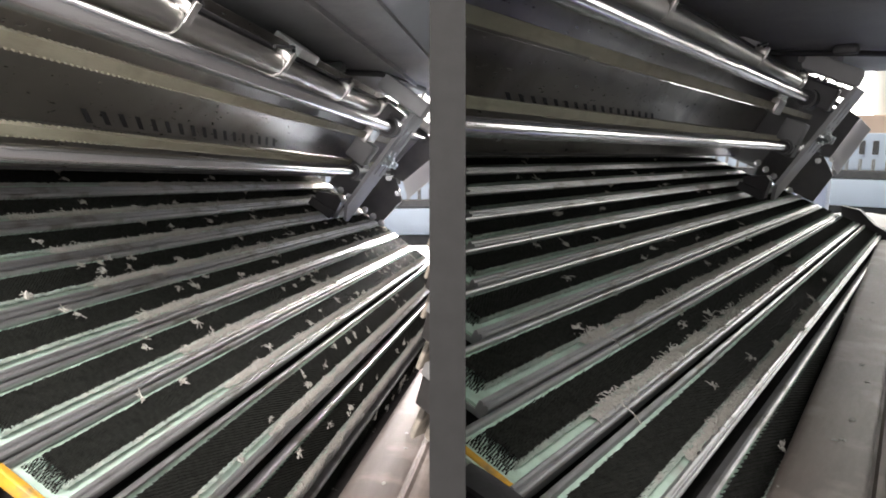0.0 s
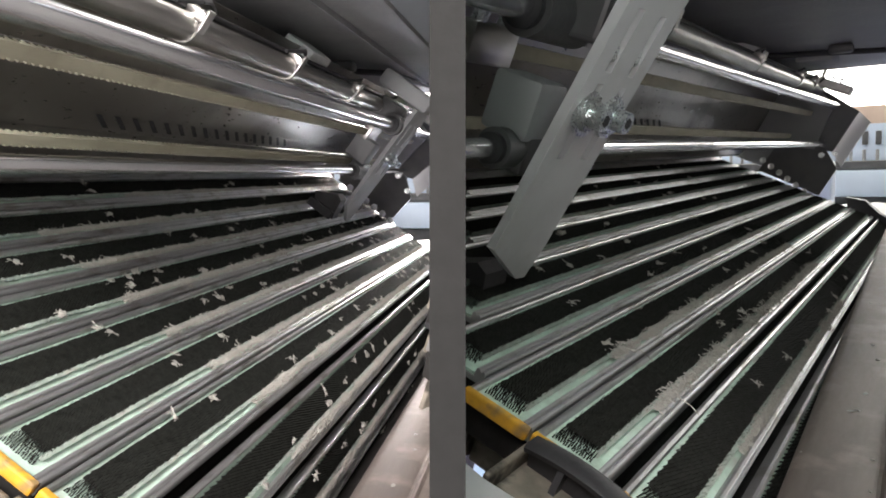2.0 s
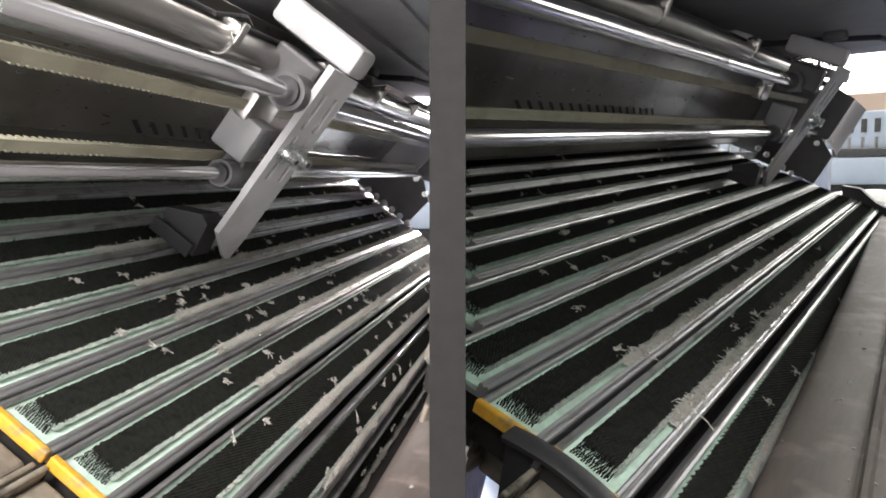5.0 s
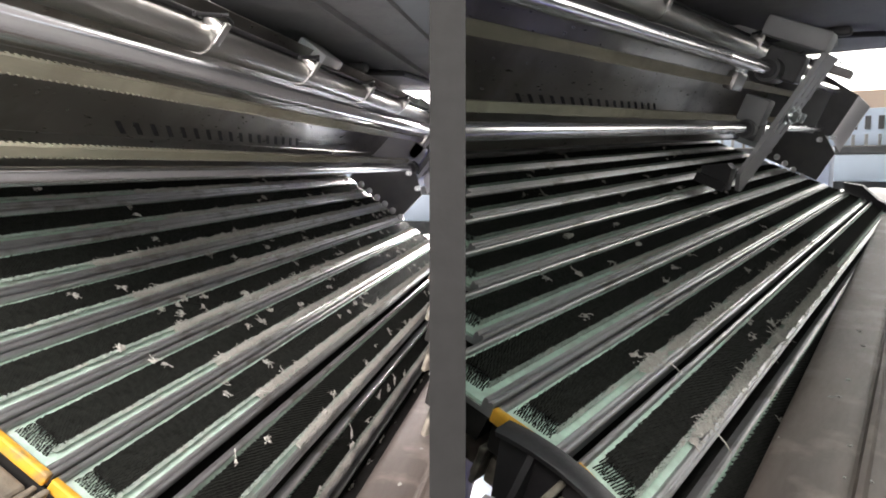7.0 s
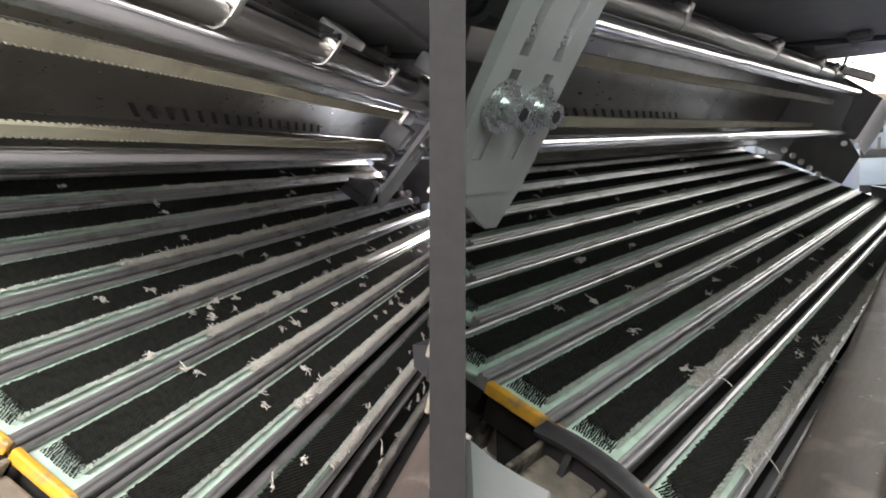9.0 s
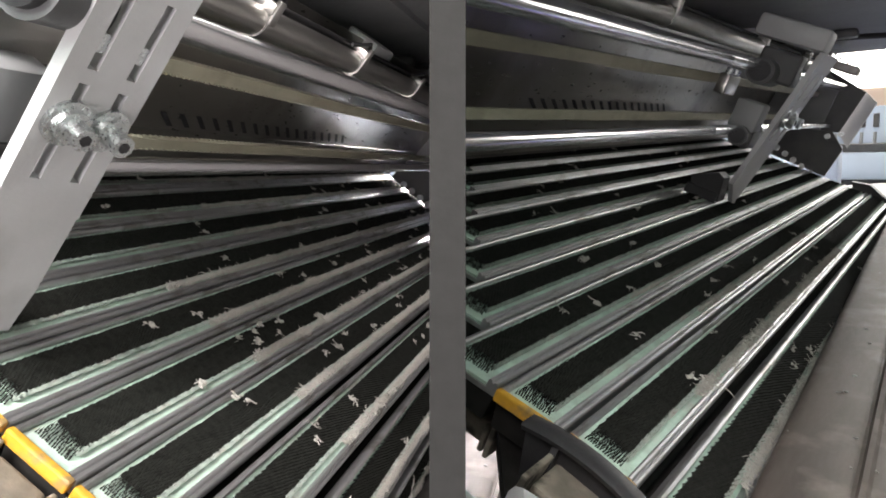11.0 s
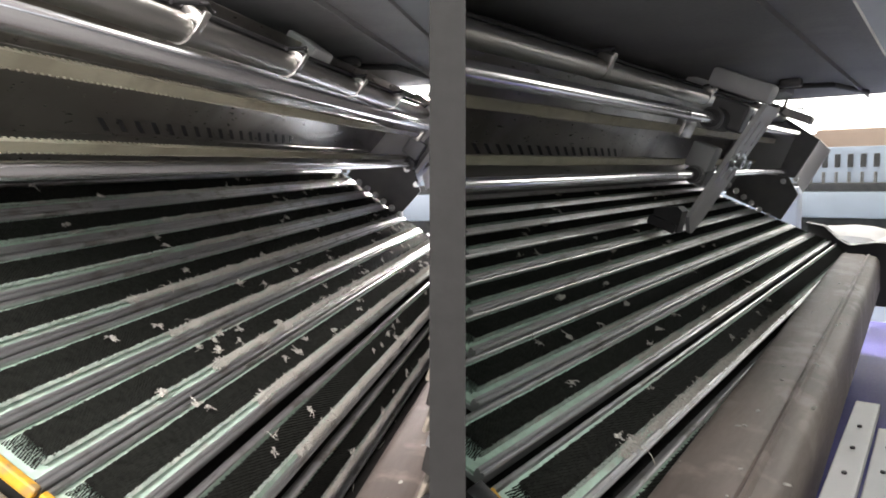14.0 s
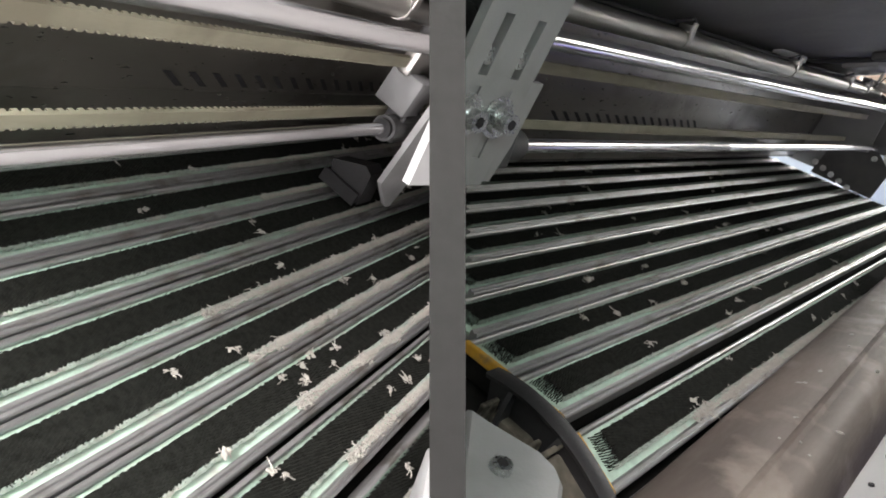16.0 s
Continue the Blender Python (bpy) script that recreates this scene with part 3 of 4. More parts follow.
# ---- travelling carriage ----
def carriage(m):
    base = new("cleaning_carriage")
    tagged(base, "grey slotted carriage plate with zinc bolts on guide rods", "carriage")
    (lx, lz, lr), (ux, uz, ur) = m["rods"]
    x0, lean = m["plate_x"], m["lean"]

    def at(z):
        return x0 + lean * (z - .12)

    # face plate in the y z plane, with two long slots left open
    bm = bmesh.new()
    strips = [(-.0250, -.0155), (-.0105, .0035), (.0085, .0180)]
    zs = [.012, .060, .080, .186]
    def slab(y0, y1, za, zb, sl=0.0):
        vs = []
        for dx in ((0, .006) if zb > .075 else (.0004, .0056)):
            vs += [bm.verts.new((at(za) + dx, y0 + sl, za)), bm.verts.new((at(za) + dx, y1 + sl, za)), bm.verts.new((at(zb) + dx, y1, zb)), bm.verts.new((at(zb) + dx, y0, zb))]
        a, b = vs[:4], vs[4:]
        bm.faces.new(a), bm.faces.new(b)
        for i in range(4):
            bm.faces.new((a[i], a[(i + 1) % 4], b[(i + 1) % 4], b[i]))
    for y0, y1 in strips:
        slab(y0, y1, .080, .180)
    for y0, y1 in ((-.0155, -.0105), (.0035, .0085)):
        slab(y0, y1, .080, .092), slab(y0, y1, .134, .140), slab(y0, y1, .172, .180)
    slab(-.0250, .0180, .180, .192)
    slab(-.0250, .0180, .074, .080)
    part("face_plate", bm, PAINT, base, "grey slotted plate")
    # lower end of the plate, cut off at a slant
    bm = bmesh.new()
    slab(-.0245, .0178, .036, .074)
    vs = [bm.verts.new((at(z) + dx, y, z)) for dx in (.0004, .0056) for y, z in ((-.0250, .036), (.0180, .036), (.0150, .010), (.0080, .010))]
    bm.faces.new(vs[:4]), bm.faces.new(vs[4:])
    for i in range(4):
        bm.faces.new((vs[i], vs[(i + 1) % 4], vs[4 + (i + 1) % 4], vs[4 + i]))
    part("plate_tip", bm, PAINT, base, "slanted lower end of the plate")
    for y in (-.0130, .0060):
        bm = bmesh.new()
        x = at(.118) + .006
        cylinder(bm, (x, y, .118), (x + .0022, y, .118), .0098, 24)
        cylinder(bm, (x + .0022, y, .118), (x + .0050, y, .118), .0075, 20, .0070)
        part("washer", bm, ZINC, base, "zinc washer", True)
        bm = bmesh.new()
        cylinder(bm, (x + .0050, y, .118), (x + .0125, y, .118), .0048, 18)
        part("bolt", bm, ZINC, base, "zinc socket bolt", True)
        bm = bmesh.new()
        cylinder(bm, (x + .0126, y, .118), (x + .0128, y, .118), .0026, 6)
        part("bolt_socket", bm, RUBBER, base)
        bm = bmesh.new()
        cylinder(bm, (at(.150) - .001, y, .150), (at(.150) + .0045, y, .150), .0040, 14)
        part("small_screw", bm, ZINC, base, "zinc screw in the slot", True)
    # top block, pale
    bm = bmesh.new()
    box(bm, x0 - .066, x0 + .010, -.022, .014, .192, .216, .005)
    part("top_block", bm, PAINT, base, "pale grey plastic block", True)
    # arm and body behind the plate
    bm = bmesh.new()
    box(bm, x0 - .050, at(.15) - .012, -.018, .012, .150, .184, .003)
    part("upper_arm", bm, DARK, base)
    # box in a darker paint than the plate, its shade put into the colour
    bm = bmesh.new()
    box(bm, at(.10) - .044, at(.10) - .014, -.036, -.006, .094, .126, .003)
    part("motor_box", bm, HOOD, base, "grey box behind the plate", True)
    for (x, z, r), nm in (((lx, lz, lr), "lower"), ((ux, uz, ur), "upper")):
        bm = bmesh.new()
        cylinder(bm, (x, -.045, z), (x, .010, z), r * 2.1, 24)
        part("bearing", bm, DARK, base, "sleeve bearing on the rod", True)
        bm = bmesh.new()
        cylinder(bm, (x, -.049, z), (x, -.045, z), r * 1.6, 24)
        part("bearing_seal", bm, RUBBER, base, "", True)
    bm = bmesh.new()
    box(bm, lx - .012, at(lz) - .012, -.030, .006, lz - .012, lz + .014, .002)
    part("lower_arm", bm, DARK, base)
    bx, bz, h = m["belts"][0]
    bm = bmesh.new()
    box(bm, bx - .006, bx + .006, -.040, .006, bz - .010, bz + .012, .002)
    part("belt_clamp", bm, STEEL, base, "steel belt clamp", True)
    for y in (-.032, -.006):
        bm = bmesh.new()
        cylinder(bm, (bx, y, bz + .010), (bx + .002, y, bz + .019), .0045, 12)
        part("clamp_screw", bm, ZINC, base, "", True)
    # wiper shoe close to the bars
    xs = at(.01)
    bm = bmesh.new()
    sweep(bm, [(xs - .044, .026), (xs - .038, .012), (xs - .004, .008), (xs - .008, .036), (xs - .016, .040)], -.022, .004)
    part("wiper_shoe", bm, RUBBER, base, "dark wiper shoe")
    bm = bmesh.new()
    box(bm, xs - .044, xs - .006, -.0275, -.024, .006, .018, .001)
    part("shoe_lip", bm, RUBBER, base)
    # the plate is wider and leans differently on the two machines
    wide, slant = m["wide"]
    for ob in base.children:
        if ob.name.startswith(("face_plate", "plate_tip")):
            for v in ob.data.vertices:
                v.co.y = (v.co.y - .006) * wide + slant * (v.co.z - .118)
        elif ob.name.startswith(("washer", "bolt", "small_screw")):
            vs = ob.data.vertices
            cy, cz = sum(v.co.y for v in vs) / len(vs), sum(v.co.z for v in vs) / len(vs)
            k = 1 + (wide - 1) * .7
            for v in vs:
                v.co.y = (cy - .006) * wide + slant * (cz - .118) + (v.co.y - cy) * k
                v.co.z = cz + (v.co.z - cz) * k
        else:
            continue
        # the face is set a little towards the near end
        c, sn = math.cos(m["face"]), math.sin(m["face"])
        for v in ob.data.vertices:
            x, y = v.co.x - x0, v.co.y
            v.co.x, v.co.y = x0 + x * c + y * sn, y * c - x * sn
    return base


# ---- hood and front cover, built upright ----
def hood(m, split):
    base = new("machine_hood")
    tagged(base, "dark grey machine hood above the rods with a light lid", "machine hood")
    xe, z, far = m["hood"]
    keyed = []

    def plan(name, pts, z0, z1, mat, label=""):
        bm = bmesh.new()
        a = [bm.verts.new((x, y, z0)) for x, y in pts]
        b = [bm.verts.new((x, y, z1)) for x, y in pts]
        for i in range(len(pts)):
            bm.faces.new((a[i], a[(i + 1) % len(pts)], b[(i + 1) % len(pts)], b[i]))
        bm.faces.new(a), bm.faces.new(b)
        return part(name, bm, mat, base, label)

    if split:
        def c(x):
            return .173 - 1.383 * x
        xs = -.55
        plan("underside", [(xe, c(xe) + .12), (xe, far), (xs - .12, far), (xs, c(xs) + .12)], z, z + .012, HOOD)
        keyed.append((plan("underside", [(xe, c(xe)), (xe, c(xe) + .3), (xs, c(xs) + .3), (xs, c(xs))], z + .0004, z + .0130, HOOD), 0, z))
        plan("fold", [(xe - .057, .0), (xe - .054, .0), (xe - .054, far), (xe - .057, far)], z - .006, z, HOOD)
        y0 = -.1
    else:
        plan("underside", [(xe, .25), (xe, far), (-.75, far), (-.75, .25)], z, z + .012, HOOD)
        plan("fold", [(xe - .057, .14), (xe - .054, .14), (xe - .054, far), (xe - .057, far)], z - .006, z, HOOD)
        y0 = .14
    # lid panel leaning up and outwards
    bm = bmesh.new()
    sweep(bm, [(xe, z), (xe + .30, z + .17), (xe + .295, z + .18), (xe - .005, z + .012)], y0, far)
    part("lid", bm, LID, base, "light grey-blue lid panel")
    bm = bmesh.new()
    sweep(bm, [(xe - .012, z - .004), (xe + .001, z - .004), (xe + .001, z + .01), (xe - .012, z + .01)], y0, far)
    part("rim", bm, HOOD, base)
    # things fixed to the underside
    for x, y, w, l, h in ((xe - .19, far - .30, .05, .07, .014), (xe - .14, far - .36, .030, .022, .012)):
        bm = bmesh.new()
        box(bm, x, x + w, y, y + l, z - h, z, .004)
        part("sensor_box", bm, DARK if w < .04 else HOOD, base, "dark box under the hood", True)
    bm = bmesh.new()
    tube(bm, [(xe - .26, far - .42, z - .004), (xe - .20, far - .38, z - .010), (xe - .15, far - .34, z - .008), (xe - .08, far - .28, z - .006), (xe - .05, far - .10, z - .004)], .004, 8)
    part("hood_cable", bm, RUBBER, base, "black cable", True)
    return base, keyed


def front_cover(m, y0, y1):
    base = new("front_cover")
    tagged(base, "worn brown-grey metal front cover beside the bars", "machine cover")
    ex, ez = m["edge"]
    prof = [(0, -.022), (0, -.004), (.0012, -.0008), (.004, .0010), (.009, .0016), (.043, .0004), (.0455, -.0012), (.0475, -.0010), (.0495, .0022), (.0525, .0022), (.0545, -.0006), (.058, -.0012), (.064, -.0030), (.0670, -.0055), (.070, -.010), (.0720, -.022), (.0735, -.060), (.070, -.060), (.068, -.020), (.063, -.0070), (.01, -.004), (.005, -.022)]
    bm = bmesh.new()
    n = 24
    rings = []
    for j in range(n + 1):
        y = y0 + (y1 - y0) * j / n
        rings.append([bm.verts.new((ex + px * .86 - .0240 * y * (m is SECOND), y, ez + pz + .0158 * y * (m is SECOND))) for px, pz in prof])
    for a, b in zip(rings, rings[1:]):
        for i in range(len(prof)):
            k = (i + 1) % len(prof)
            bm.faces.new((a[i], a[k], b[k], b[i]))
    bm.faces.new(rings[0]), bm.faces.new(list(reversed(rings[-1])))
    part("cover_sheet", bm, TRAY, base, "", True)
    # dark strip added for the shade between bars and cover
    part("gap_strip", box(bmesh.new(), ex - .050, ex + .003, y0 + .03, y1 - .03, ez - .040, ez - .032), GAP_SHADE, base, "black strip added as shade in the gap beside the bars")
    # crumbs of lint on the sheet
    rnd = random.Random(77)
    bm = Raw()
    for _ in range(46):
        y = rnd.uniform(max(y0, 0), y1)
        x = ex + rnd.uniform(.004, .062) - .0240 * y * (m is SECOND)
        r = rnd.uniform(.0006, .0018)
        bm.lump(x, y, ez + .001 + .0158 * y * (m is SECOND), r, r * 1.5, r * .5, rnd.uniform(0, 6), rnd)
    part("crumbs", bm, LINT, base, "small lint crumbs")["kind"] = "stuff"
    return base


def end_guard(m):
    """Dark curved guard plate at the far end of the bars and cover."""
    base = new("end_guard")
    tagged(base, "black curved guard plate at the end of the bars", "guard plate")
    ex, ez = m["edge"]
    far = m["length"] + .01
    ox = -.03 if m is SECOND else 0
    ez += .018 if m is SECOND else 0
    bm = bmesh.new()
    pts = [(ex + ox - .060, ez + .052), (ex + ox - .030, ez + .046), (ex + ox - .006, ez + .022), (ex + ox + .012, ez + .012), (ex + ox + .050, ez + .018), (ex + ox + .085, ez + .020), (ex + ox + .105, ez + .006), (ex + ox + .115, ez - .05), (ex + ox + .10, ez - .10), (ex + ox - .06, ez - .10)]
    sweep(bm, pts, far, far + .008)
    part("guard_sheet", bm, RUBBER, base)
    bm = bmesh.new()
    top = pts[:8]
    for (x, z), (u, w) in zip(top, top[1:]):
        vs = [bm.verts.new(v) for v in ((x, far - .022, z), (u, far - .022, w), (u, far, w), (x, far, z), (x, far - .022, z - .003), (u, far - .022, w - .003))]
        bm.faces.new(vs[:4]), bm.faces.new((vs[0], vs[4], vs[5], vs[1]))
    part("guard_rim", bm, RUBBER, base)
    return base


# ---- bar added between the two views, carried with the camera ----
def dividing_post():
    bm = bmesh.new()
    d = .12
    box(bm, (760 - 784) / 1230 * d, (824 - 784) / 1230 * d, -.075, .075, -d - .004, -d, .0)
    ob = link("dividing_post", bm, DIVIDER)
    # tapered baffles, unseen behind the bar, added to part the two sides' light
    for near, far, half in ((.126, 1.0, .017), (-.05, -1.3, .006)):
        bm = bmesh.new()
        vs = [bm.verts.new((8 / 1230 * q + k * abs(q) * half, y, -q)) for y in (-.6, 1.2) for q, k in ((near, -1), (near, 1), (far, 1), (far, -1))]
        for f in ((0, 1, 2, 3), (4, 5, 6, 7), (0, 1, 5, 4), (1, 2, 6, 5), (2, 3, 7, 6), (3, 0, 4, 7)):
            bm.faces.new([vs[i] for i in f])
        part("screen_wall", bm, BAFFLE, ob, "grey unseen light baffle")
    return tagged(ob, "plain matt grey bar between the two views, moves with the camera", "post", kind="structure")


# ---- hall ----
def hall():
    for nm, dims, mat, label in (("floor", (-6, 6, -5, 9, -.1, 0), FLOOR, "grey concrete hall floor"), ("ceiling", (-6, 6, -5, 9, 3.6, 3.7), WALL, "pale hall ceiling"),
                                 ("wall_north", (-6, 6, 9, 9.2, 0, 3.6), WALL, "pale painted hall wall"), ("wall_south", (-6, 6, -5.2, -5, 0, 3.6), WALL, "pale painted hall wall"),
                                 ("wall_west", (-6.2, -6, -5, 9, 0, 3.6), WALL, "pale painted hall wall"), ("wall_east", (6, 6.2, -5, 9, 0, 3.6), WALL, "pale painted hall wall")):
        tagged(link(nm, box(bmesh.new(), *dims), mat), label, nm.split("_")[0], kind="structure")


def machine_foot(m, name):
    """Plain casing that carries a machine down to the floor."""
    bm = bmesh.new()
    box(bm, -.62, .16, -.02, m["length"] + .05, -1.29, -.42, .01)
    ob = link(name, bm, SKYBLUE)
    return tagged(ob, "pale blue machine casing standing on the floor", "machine casing")


def far_row():
    """The next row of machines, the window and cloth heaps behind the far end."""
    things = []
    base = new("far_machine")
    tagged(base, "pale blue spinning machine with a slotted rail far behind", "machine")
    part("body", box(bmesh.new(), -1.1, .9, 3.98, 4.5, -.215, -.075, .01), SKYBLUE, base, "pale blue body", True)
    part("plinth", box(bmesh.new(), -1.0, .8, 4.05, 4.42, -1.36, -.2155, .004), DARK, base, "dark plinth")
    part("ledge", box(bmesh.new(), -1.1, .9, 4.0, 4.4, -.072, -.03, .004), DARK, base, "dark spindle ledge")
    part("rail", box(bmesh.new(), -1.1, .9, 4.06, 4.1, -.028, .165, .004), SKYBLUE, base, "pale slotted rail")
    for i in range(32):
        x = -1.05 + i * .06
        part("slot", box(bmesh.new(), x, x + .026, 4.05, 4.058, .055, .125, .0), DARK, base)
        part("spindle", cylinder(bmesh.new(), (x + .013, 4.02, -.03), (x + .013, 4.02, .03), .008, 8), ALU, base)
    things.append(base)
    bm = box(bmesh.new(), -1.6, 1.6, 4.9, 5.0, .10, .30, .01)
    things.append(tagged(link("far_partition", bm, TAN), "tan wooden partition far behind", "partition"))
    base = new("far_window")
    tagged(base, "bright overexposed daylight window far behind", "window", kind="structure")
    part("pane", box(bmesh.new(), -2.6, 2.6, 5.3, 5.32, .20, 1.6), WINDOW, base, "glaring window pane")
    part("window_frame", box(bmesh.new(), -2.7, 2.7, 5.33, 5.4, .1, 1.7), WALL, base)
    things.append(base)
    rnd = random.Random(4)
    for i in range(9):
        bm = bmesh.new()
        bmesh.ops.create_icosphere(bm, subdivisions=3, radius=1)
        for v in bm.verts:
            v.co *= 1 + .22 * noise.noise(v.co * 2 + Vector((i * 7, 0, 0)))
            v.co = Vector((v.co.x * .17, v.co.y * .2, v.co.z * .075))
        ob = link("cotton_sack", bm, WHITE, None, "", True)
        ob.matrix_basis = pose(-.85 + i * .18, 2.6 + rnd.uniform(-.2, .4), -.26 + rnd.uniform(-.02, .02), 0, 0, rnd.uniform(0, 90))
        things.append(tagged(ob, "white cotton sack lying on a bench", "sack", "cotton sacks"))
    bm = box(bmesh.new(), -1.2, .9, 2.2, 3.4, -1.37, -.335, .01)
    things.append(tagged(link("cloth_bench", bm, SKYBLUE), "pale bench that carries the cloth heaps", "bench"))
    return things


def far_column(x0, x1, y, z0, z1):
    bm = box(bmesh.new(), x0, x1, y, y + .06, z0, z1, .006)
    return tagged(link("machine_column", bm, SKYBLUE, None, "", True), "pale blue machine column behind the side plate", "machine column")


def drive_end():
    """Second machine's near end: black open shell round the end wheel, and the grey housing before it."""
    h = new("drive_housing")
    tagged(h, "grey rounded drive housing with a socket screw", "drive housing")

    def edge(x):
        return .177 - 1.29 * x
    bm = bmesh.new()
    plan = [(.150, -.057), (.163, -.058), (.176, -.0565), (.190, -.0535), (.206, -.0490), (.219, -.0455), (.230, -.0470), (.238, -.0530), (.244, -.064), (.250, edge(.250) + .006), (.230, edge(.230)), (.200, edge(.200)), (.180, edge(.180))]
    plan = [p for p in plan if p[1] > edge(p[0]) - .004]
    mx, my = sum(p[0] for p in plan) / len(plan), sum(p[1] for p in plan) / len(plan)
    levels = ((-.075, 0), (.0015, 0), (.0060, .05), (.0085, .14))
    rings = [[bm.verts.new((x + (mx - x) * k, y + (my - y) * k, z)) for x, y in plan] for z, k in levels]
    for a, b in zip(rings, rings[1:]):
        for i in range(len(plan)):
            k = (i + 1) % len(plan)
            bm.faces.new((a[i], a[k], b[k], b[i]))
    bm.faces.new(rings[0]), bm.faces.new(rings[-1])
    part("housing_shell", bm, PAINT, h, "", True)
    # its outer corner, a piece of its own
    bm = bmesh.new()
    plan = [(.152, -.0565), (.165, -.0578), (.178, -.0562), (.190, -.0535), (.205, -.087), (.222, -.109), (.215, -.137), (.19, -.105), (.17, -.079)]
    rings = [[bm.verts.new((x + (.187 - x) * k, y + (-.080 - y) * k, z)) for x, y in plan] for z, k in ((-.075, 0), (.0040, 0), (.0090, .05), (.0115, .14))]
    for a, b in zip(rings, rings[1:]):
        for i in range(len(plan)):
            k = (i + 1) % len(plan)
            bm.faces.new((a[i], a[k], b[k], b[i]))
    bm.faces.new(rings[0]), bm.faces.new(rings[-1])
    corner = part("housing_corner", bm, PAINT, h, "", True)
    part("housing_screw", cylinder(bmesh.new(), (.217, -.0745, .0080), (.217, -.0745, .0118), .0056, 20, .0046), ZINC, h, "zinc socket screw", True)
    part("screw_socket", cylinder(bmesh.new(), (.217, -.0745, .0119), (.217, -.0745, .0121), .0027, 6), RUBBER, h)
    shells = []
    cx, cz, r = SECOND["bend"], -CHAIN_DROP - WHEEL, .1075
    k = new("end_shell")
    tagged(k, "black plastic open shell with ribs at the bar ends", "machine guard")

    def at(a, rad, y):
        return (cx + rad * math.sin(a), y, cz + rad * math.cos(a))
    for a0, a1 in ((-12, 6), (6, 26), (26, 80)):
        bm = bmesh.new()
        n = 14
        section = [(r - .0035, -.0175), (r - .001, -.0185), (r, -.0170), (r, -.0075), (r - .0012, -.006), (r - .0035, -.0075), (r - .0050, -.012)]
        loops = [[bm.verts.new(at(math.radians(a0 + (a1 - a0) * i / n), q, y)) for q, y in section] for i in range(n + 1)]
        for a, b in zip(loops, loops[1:]):
            for i in range(len(section)):
                m = (i + 1) % len(section)
                bm.faces.new((a[i], a[m], b[m], b[i]))
        bm.faces.new(loops[0]), bm.faces.new(loops[-1])
        # inner wall, set back inside the rim
        inner = [[bm.verts.new(at(math.radians(a0 + (a1 - a0) * i / n), q, y)) for q, y in ((r - .004, -.013), (r - .055, -.013), (r - .055, -.010), (r - .004, -.010))] for i in range(n + 1)]
        for a, b in zip(inner, inner[1:]):
            for i in range(4):
                m = (i + 1) % 4
                bm.faces.new((a[i], a[m], b[m], b[i]))
        shells.append((part("shell_rim", bm, RUBBER, k, "black plastic rim", True), cx + r * math.sin(math.radians(a0)), -.0185))
    for a in (-3, 16, 36, 58):
        q = math.radians(a)
        bm = bmesh.new()
        vs = [bm.verts.new(Vector(at(q, rad, y)) + Vector((w * math.cos(q), 0, -w * math.sin(q)))) for w in (-.0014, .0014) for rad, y in ((r - .004, -.0165), (r - .004, -.012), (r - .054, -.012), (r - .054, -.036))]
        for f in ((0, 1, 2, 3), (4, 5, 6, 7), (0, 1, 5, 4), (1, 2, 6, 5), (2, 3, 7, 6), (3, 0, 4, 7)):
            bm.faces.new([vs[i] for i in f])
        shells.append((part("shell_rib", bm, RUBBER, k, "black plastic rib"), cx + (r - .02) * math.sin(q), -.030))
    return h, k, shells, corner


def comb_panel():
    """Pale slotted strip with dark screws under the outer edge of the cover."""
    b = new("comb_panel")
    tagged(b, "pale aluminium strip panel with dark screws", "panel")
    ex, ez = SECOND["edge"]
    for i in range(4):
        x = ex + .066 + i * .020
        part("strip", box(bmesh.new(), x, x + .018, -.1, .42 - i * .045, ez - .034 - i * .006, ez - .026 - i * .006, .001), PALE, b, "pale metal strip")
        for j in range(9):
            y = .05 + j * .05 - i * .02
            if y < .40 - i * .045:
                part("screw", cylinder(bmesh.new(), (x + .009, y, ez - .027 - i * .006), (x + .009, y, ez - .0245 - i * .006), .0017, 10), RUBBER, b)
    return b


def blue_bin():
    bm = bmesh.new()
    sweep(bm, [(.215, -1.38), (.56, -1.38), (.58, -.285), (.575, -.275), (.205, -.275), (.200, -.285)], .45, 1.5)
    return tagged(link("plastic_bin", bm, BLUE), "blue-violet plastic bin standing beside the machine", "bin")


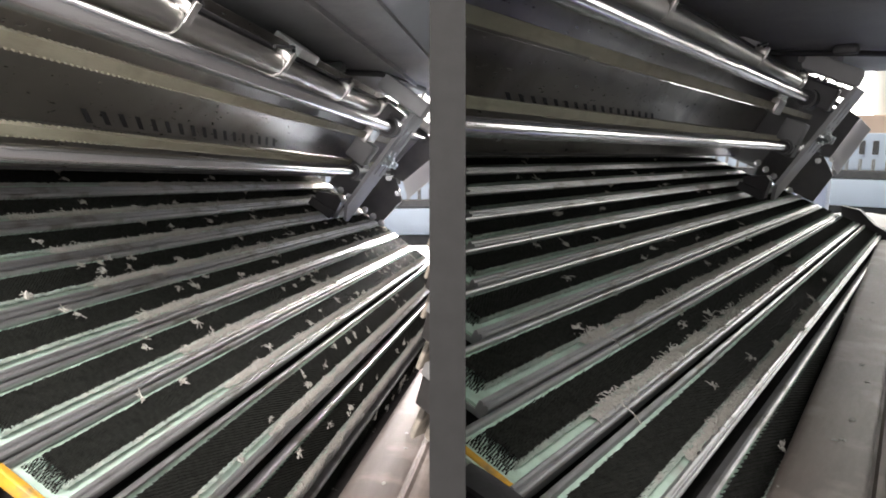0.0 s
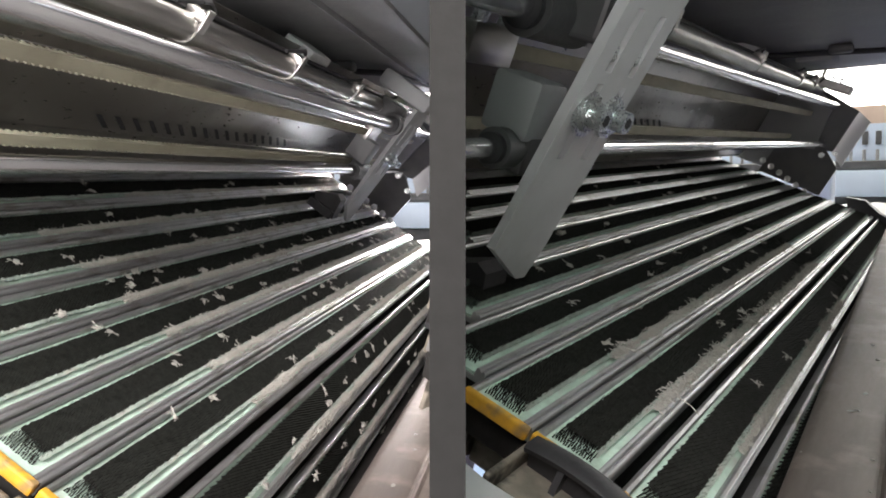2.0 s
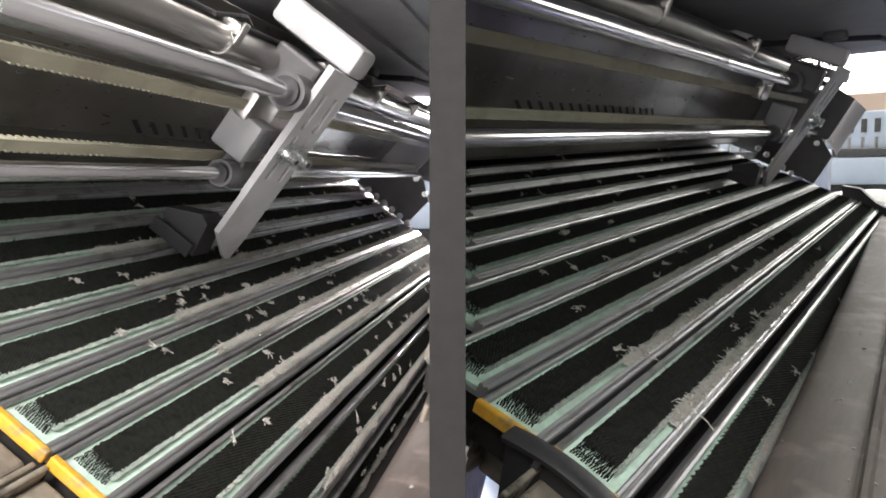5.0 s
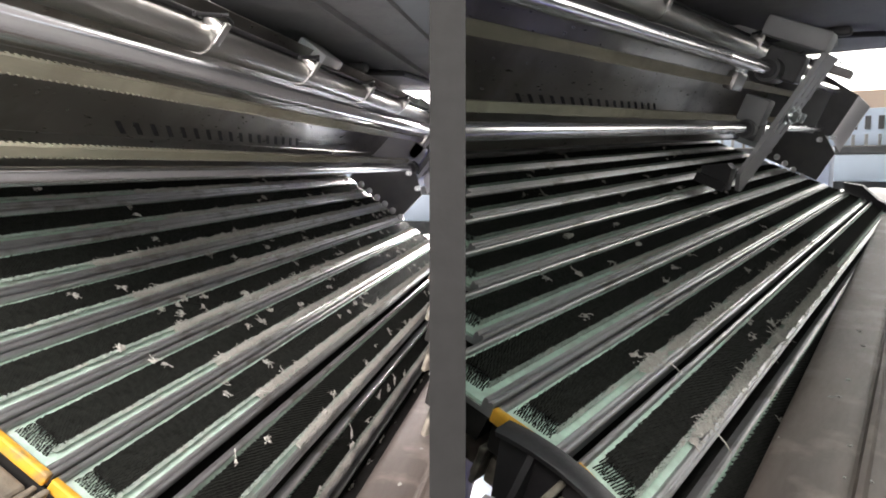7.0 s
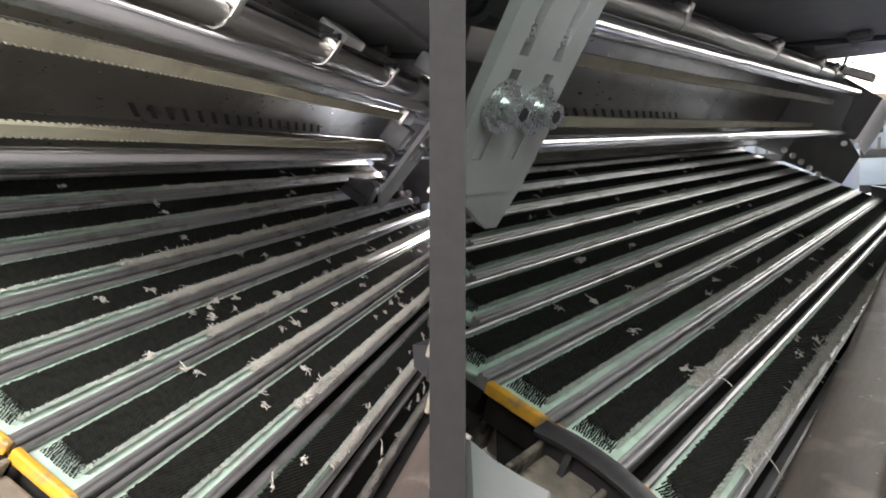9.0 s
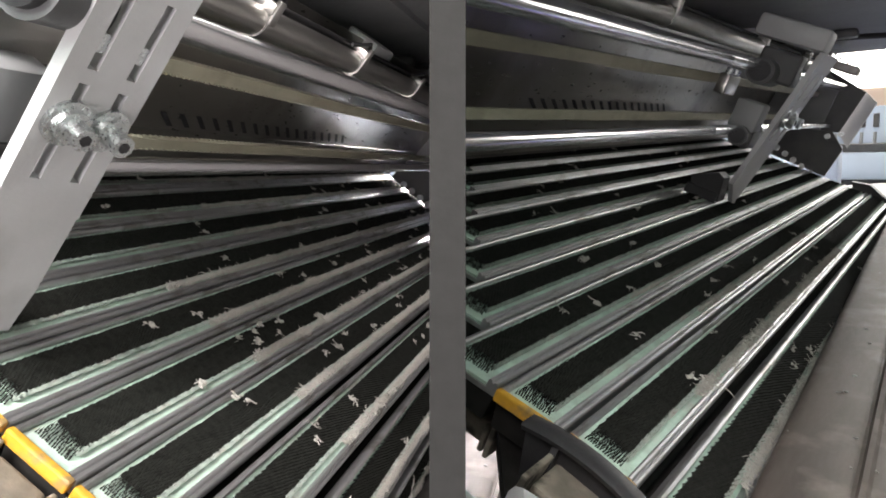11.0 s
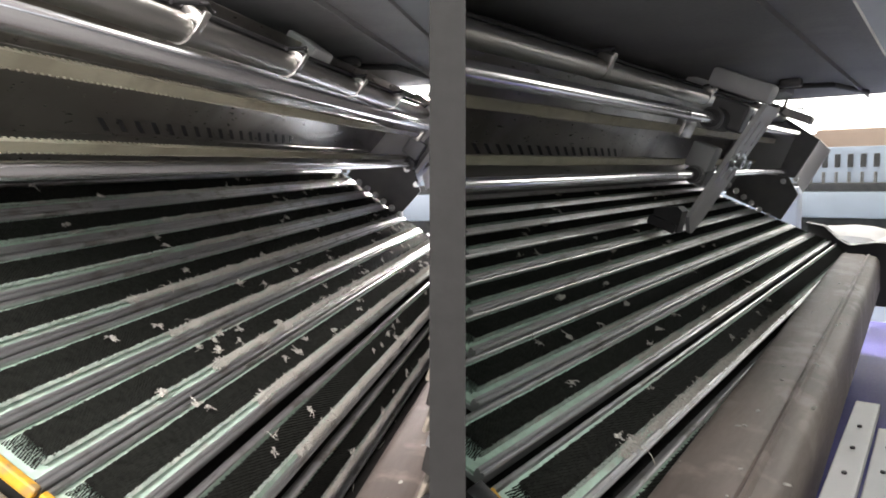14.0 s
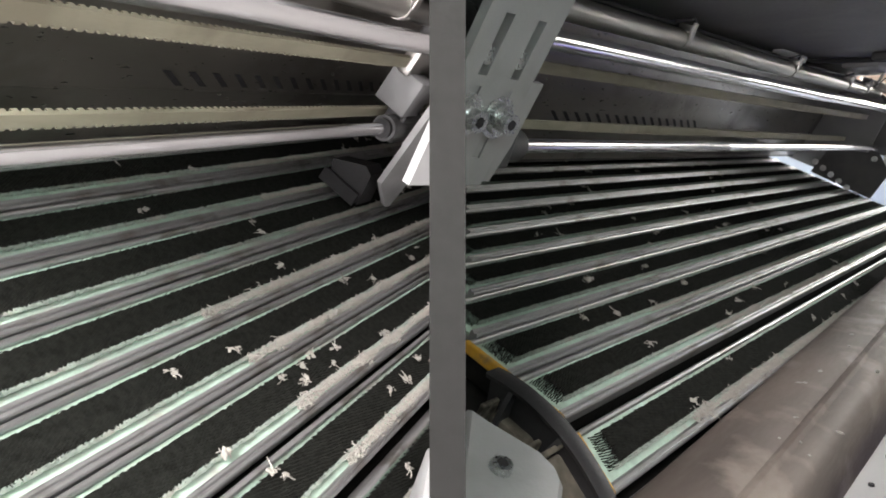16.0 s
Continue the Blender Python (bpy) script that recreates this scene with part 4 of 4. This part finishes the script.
def build():
    sets = []
    up1, up2 = FIRST_POSE @ pose(0, 0, 0, 0, -FIRST["tilt"], 0), pose(0, 0, 0, 0, -SECOND["tilt"], 0)
    hall()
    # first machine stands still
    f1, _ = frame_parts(FIRST, False)
    c1, bars1 = chain(FIRST, False)
    for ob in (f1, c1):
        ob.matrix_basis = FIRST_POSE
    h1, _ = hood(FIRST, False)
    t1 = front_cover(FIRST, -.3, .90)
    foot = machine_foot(FIRST, "machine_casing")
    for ob in (h1, t1, foot, end_guard(FIRST), far_column(.02, .10, 1.05, -1.2, .14)):
        ob.matrix_basis = up1 @ ob.matrix_basis
    for ob in far_row():
        ob.matrix_basis = up1 @ pose(-.25, -.6, .07) @ ob.matrix_basis
    k1 = carriage(FIRST)
    # second machine and all that is seen with it
    f2, slid = frame_parts(SECOND, True)
    c2, bars2 = chain(SECOND, True)
    h2, slid_hood = hood(SECOND, True)
    k2 = carriage(SECOND)
    housing, shell, shells, corner = drive_end()
    with_second = [(f2, pose(0, 0, 0)), (c2, pose(0, 0, 0)), (h2, up2)]
    for ob in (front_cover(SECOND, -.02, 1.16), end_guard(SECOND), comb_panel(), blue_bin(), far_column(-.02, .085, 1.42, -1.2, .02), *far_row()):
        with_second.append((ob, up2 @ ob.matrix_basis))
    return k1, k2, bars1, bars2, slid + slid_hood, with_second, housing, shell, shells, corner


def motions():
    k1, k2, bars1, bars2, slid, with_second, housing, shell, shells, corner = MADE
    walk(post, CAMERA_ROWS)
    key_chain(FIRST, bars1)
    key_chain(SECOND, bars2)
    walk(k1, [(t, FIRST_POSE @ pose(0, y + FIRST["shift"], 0)) for t, y in FIRST_RUN])
    rows = SECOND_ROWS
    for ob, m in with_second:
        walk(ob, [(t, r @ m) for t, r in rows])
    for ob, x, z in slid:
        walk(ob, [(row[0], pose(0, slide_at(row[0], x, z), 0)) for row in CUT_ROWS])
    walk(shell, rows)
    for ob, x, y in shells:
        tuck = [(row[0], max(0.0, cut_at(row[0], x, 0) - y - .008)) for row in CUT_ROWS]
        walk(ob, [(t, pose(0, k, -min(.055, 1.6 * k))) for t, k in tuck])
    # the housing yields where it would reach past the view divider
    yields = {row[0]: max(0.0, slide_at(row[0], .2, 0) - .012) for row in CUT_ROWS}
    draws = [(row[0], max(0.0, slide_at(row[0], .19, 0) + .019)) for row in CUT_ROWS]
    walk(corner, [(t, pose(0, min(.030, k), -min(.06, 3 * k))) for t, k in draws])
    walk(housing, [(t, r @ pose(0, yields[t], -2 * yields[t])) for t, r in rows])
    # parts behind the second carriage's plate draw in where they would pass the view divider
    for ob in k2.children:
        if ob.name.startswith(("face_plate", "washer", "bolt", "small_screw")):
            continue
        vs = [v.co for v in ob.data.vertices]
        lack = [(t, max(0.0, max(cut_at(t, v.x, v.z) - v.y for v in vs) - y - .004)) for t, y in SECOND_RUN]
        if ob.name.startswith("plate_tip"):
            walk(ob, [(t, pose(SECOND["lean"] * min(.075, k * 1.1), 0.16 * min(.075, k * 1.1), min(.075, k * 1.1))) for t, k in lack])
        elif max(k for _, k in lack) > 0:
            walk(ob, [(t, pose(0, k, -min(.09, 2 * k) if ob.name.startswith(("wiper", "shoe")) else 0)) for t, k in lack])
    walk(k2, [(t, second_at(t) @ pose(0, y + SECOND["shift"], 0)) for t, y in SECOND_RUN])


def second_at(t):
    for (a, u), (b, v) in zip(SECOND_ROWS, SECOND_ROWS[1:]):
        if a <= t <= b:
            k = (t - a) / (b - a)
            return Matrix.Translation(u.translation.lerp(v.translation, k)) @ u.to_quaternion().slerp(v.to_quaternion(), k).to_matrix().to_4x4()
    return SECOND_ROWS[-1][1]


post = dividing_post()
MADE = build()
motions()
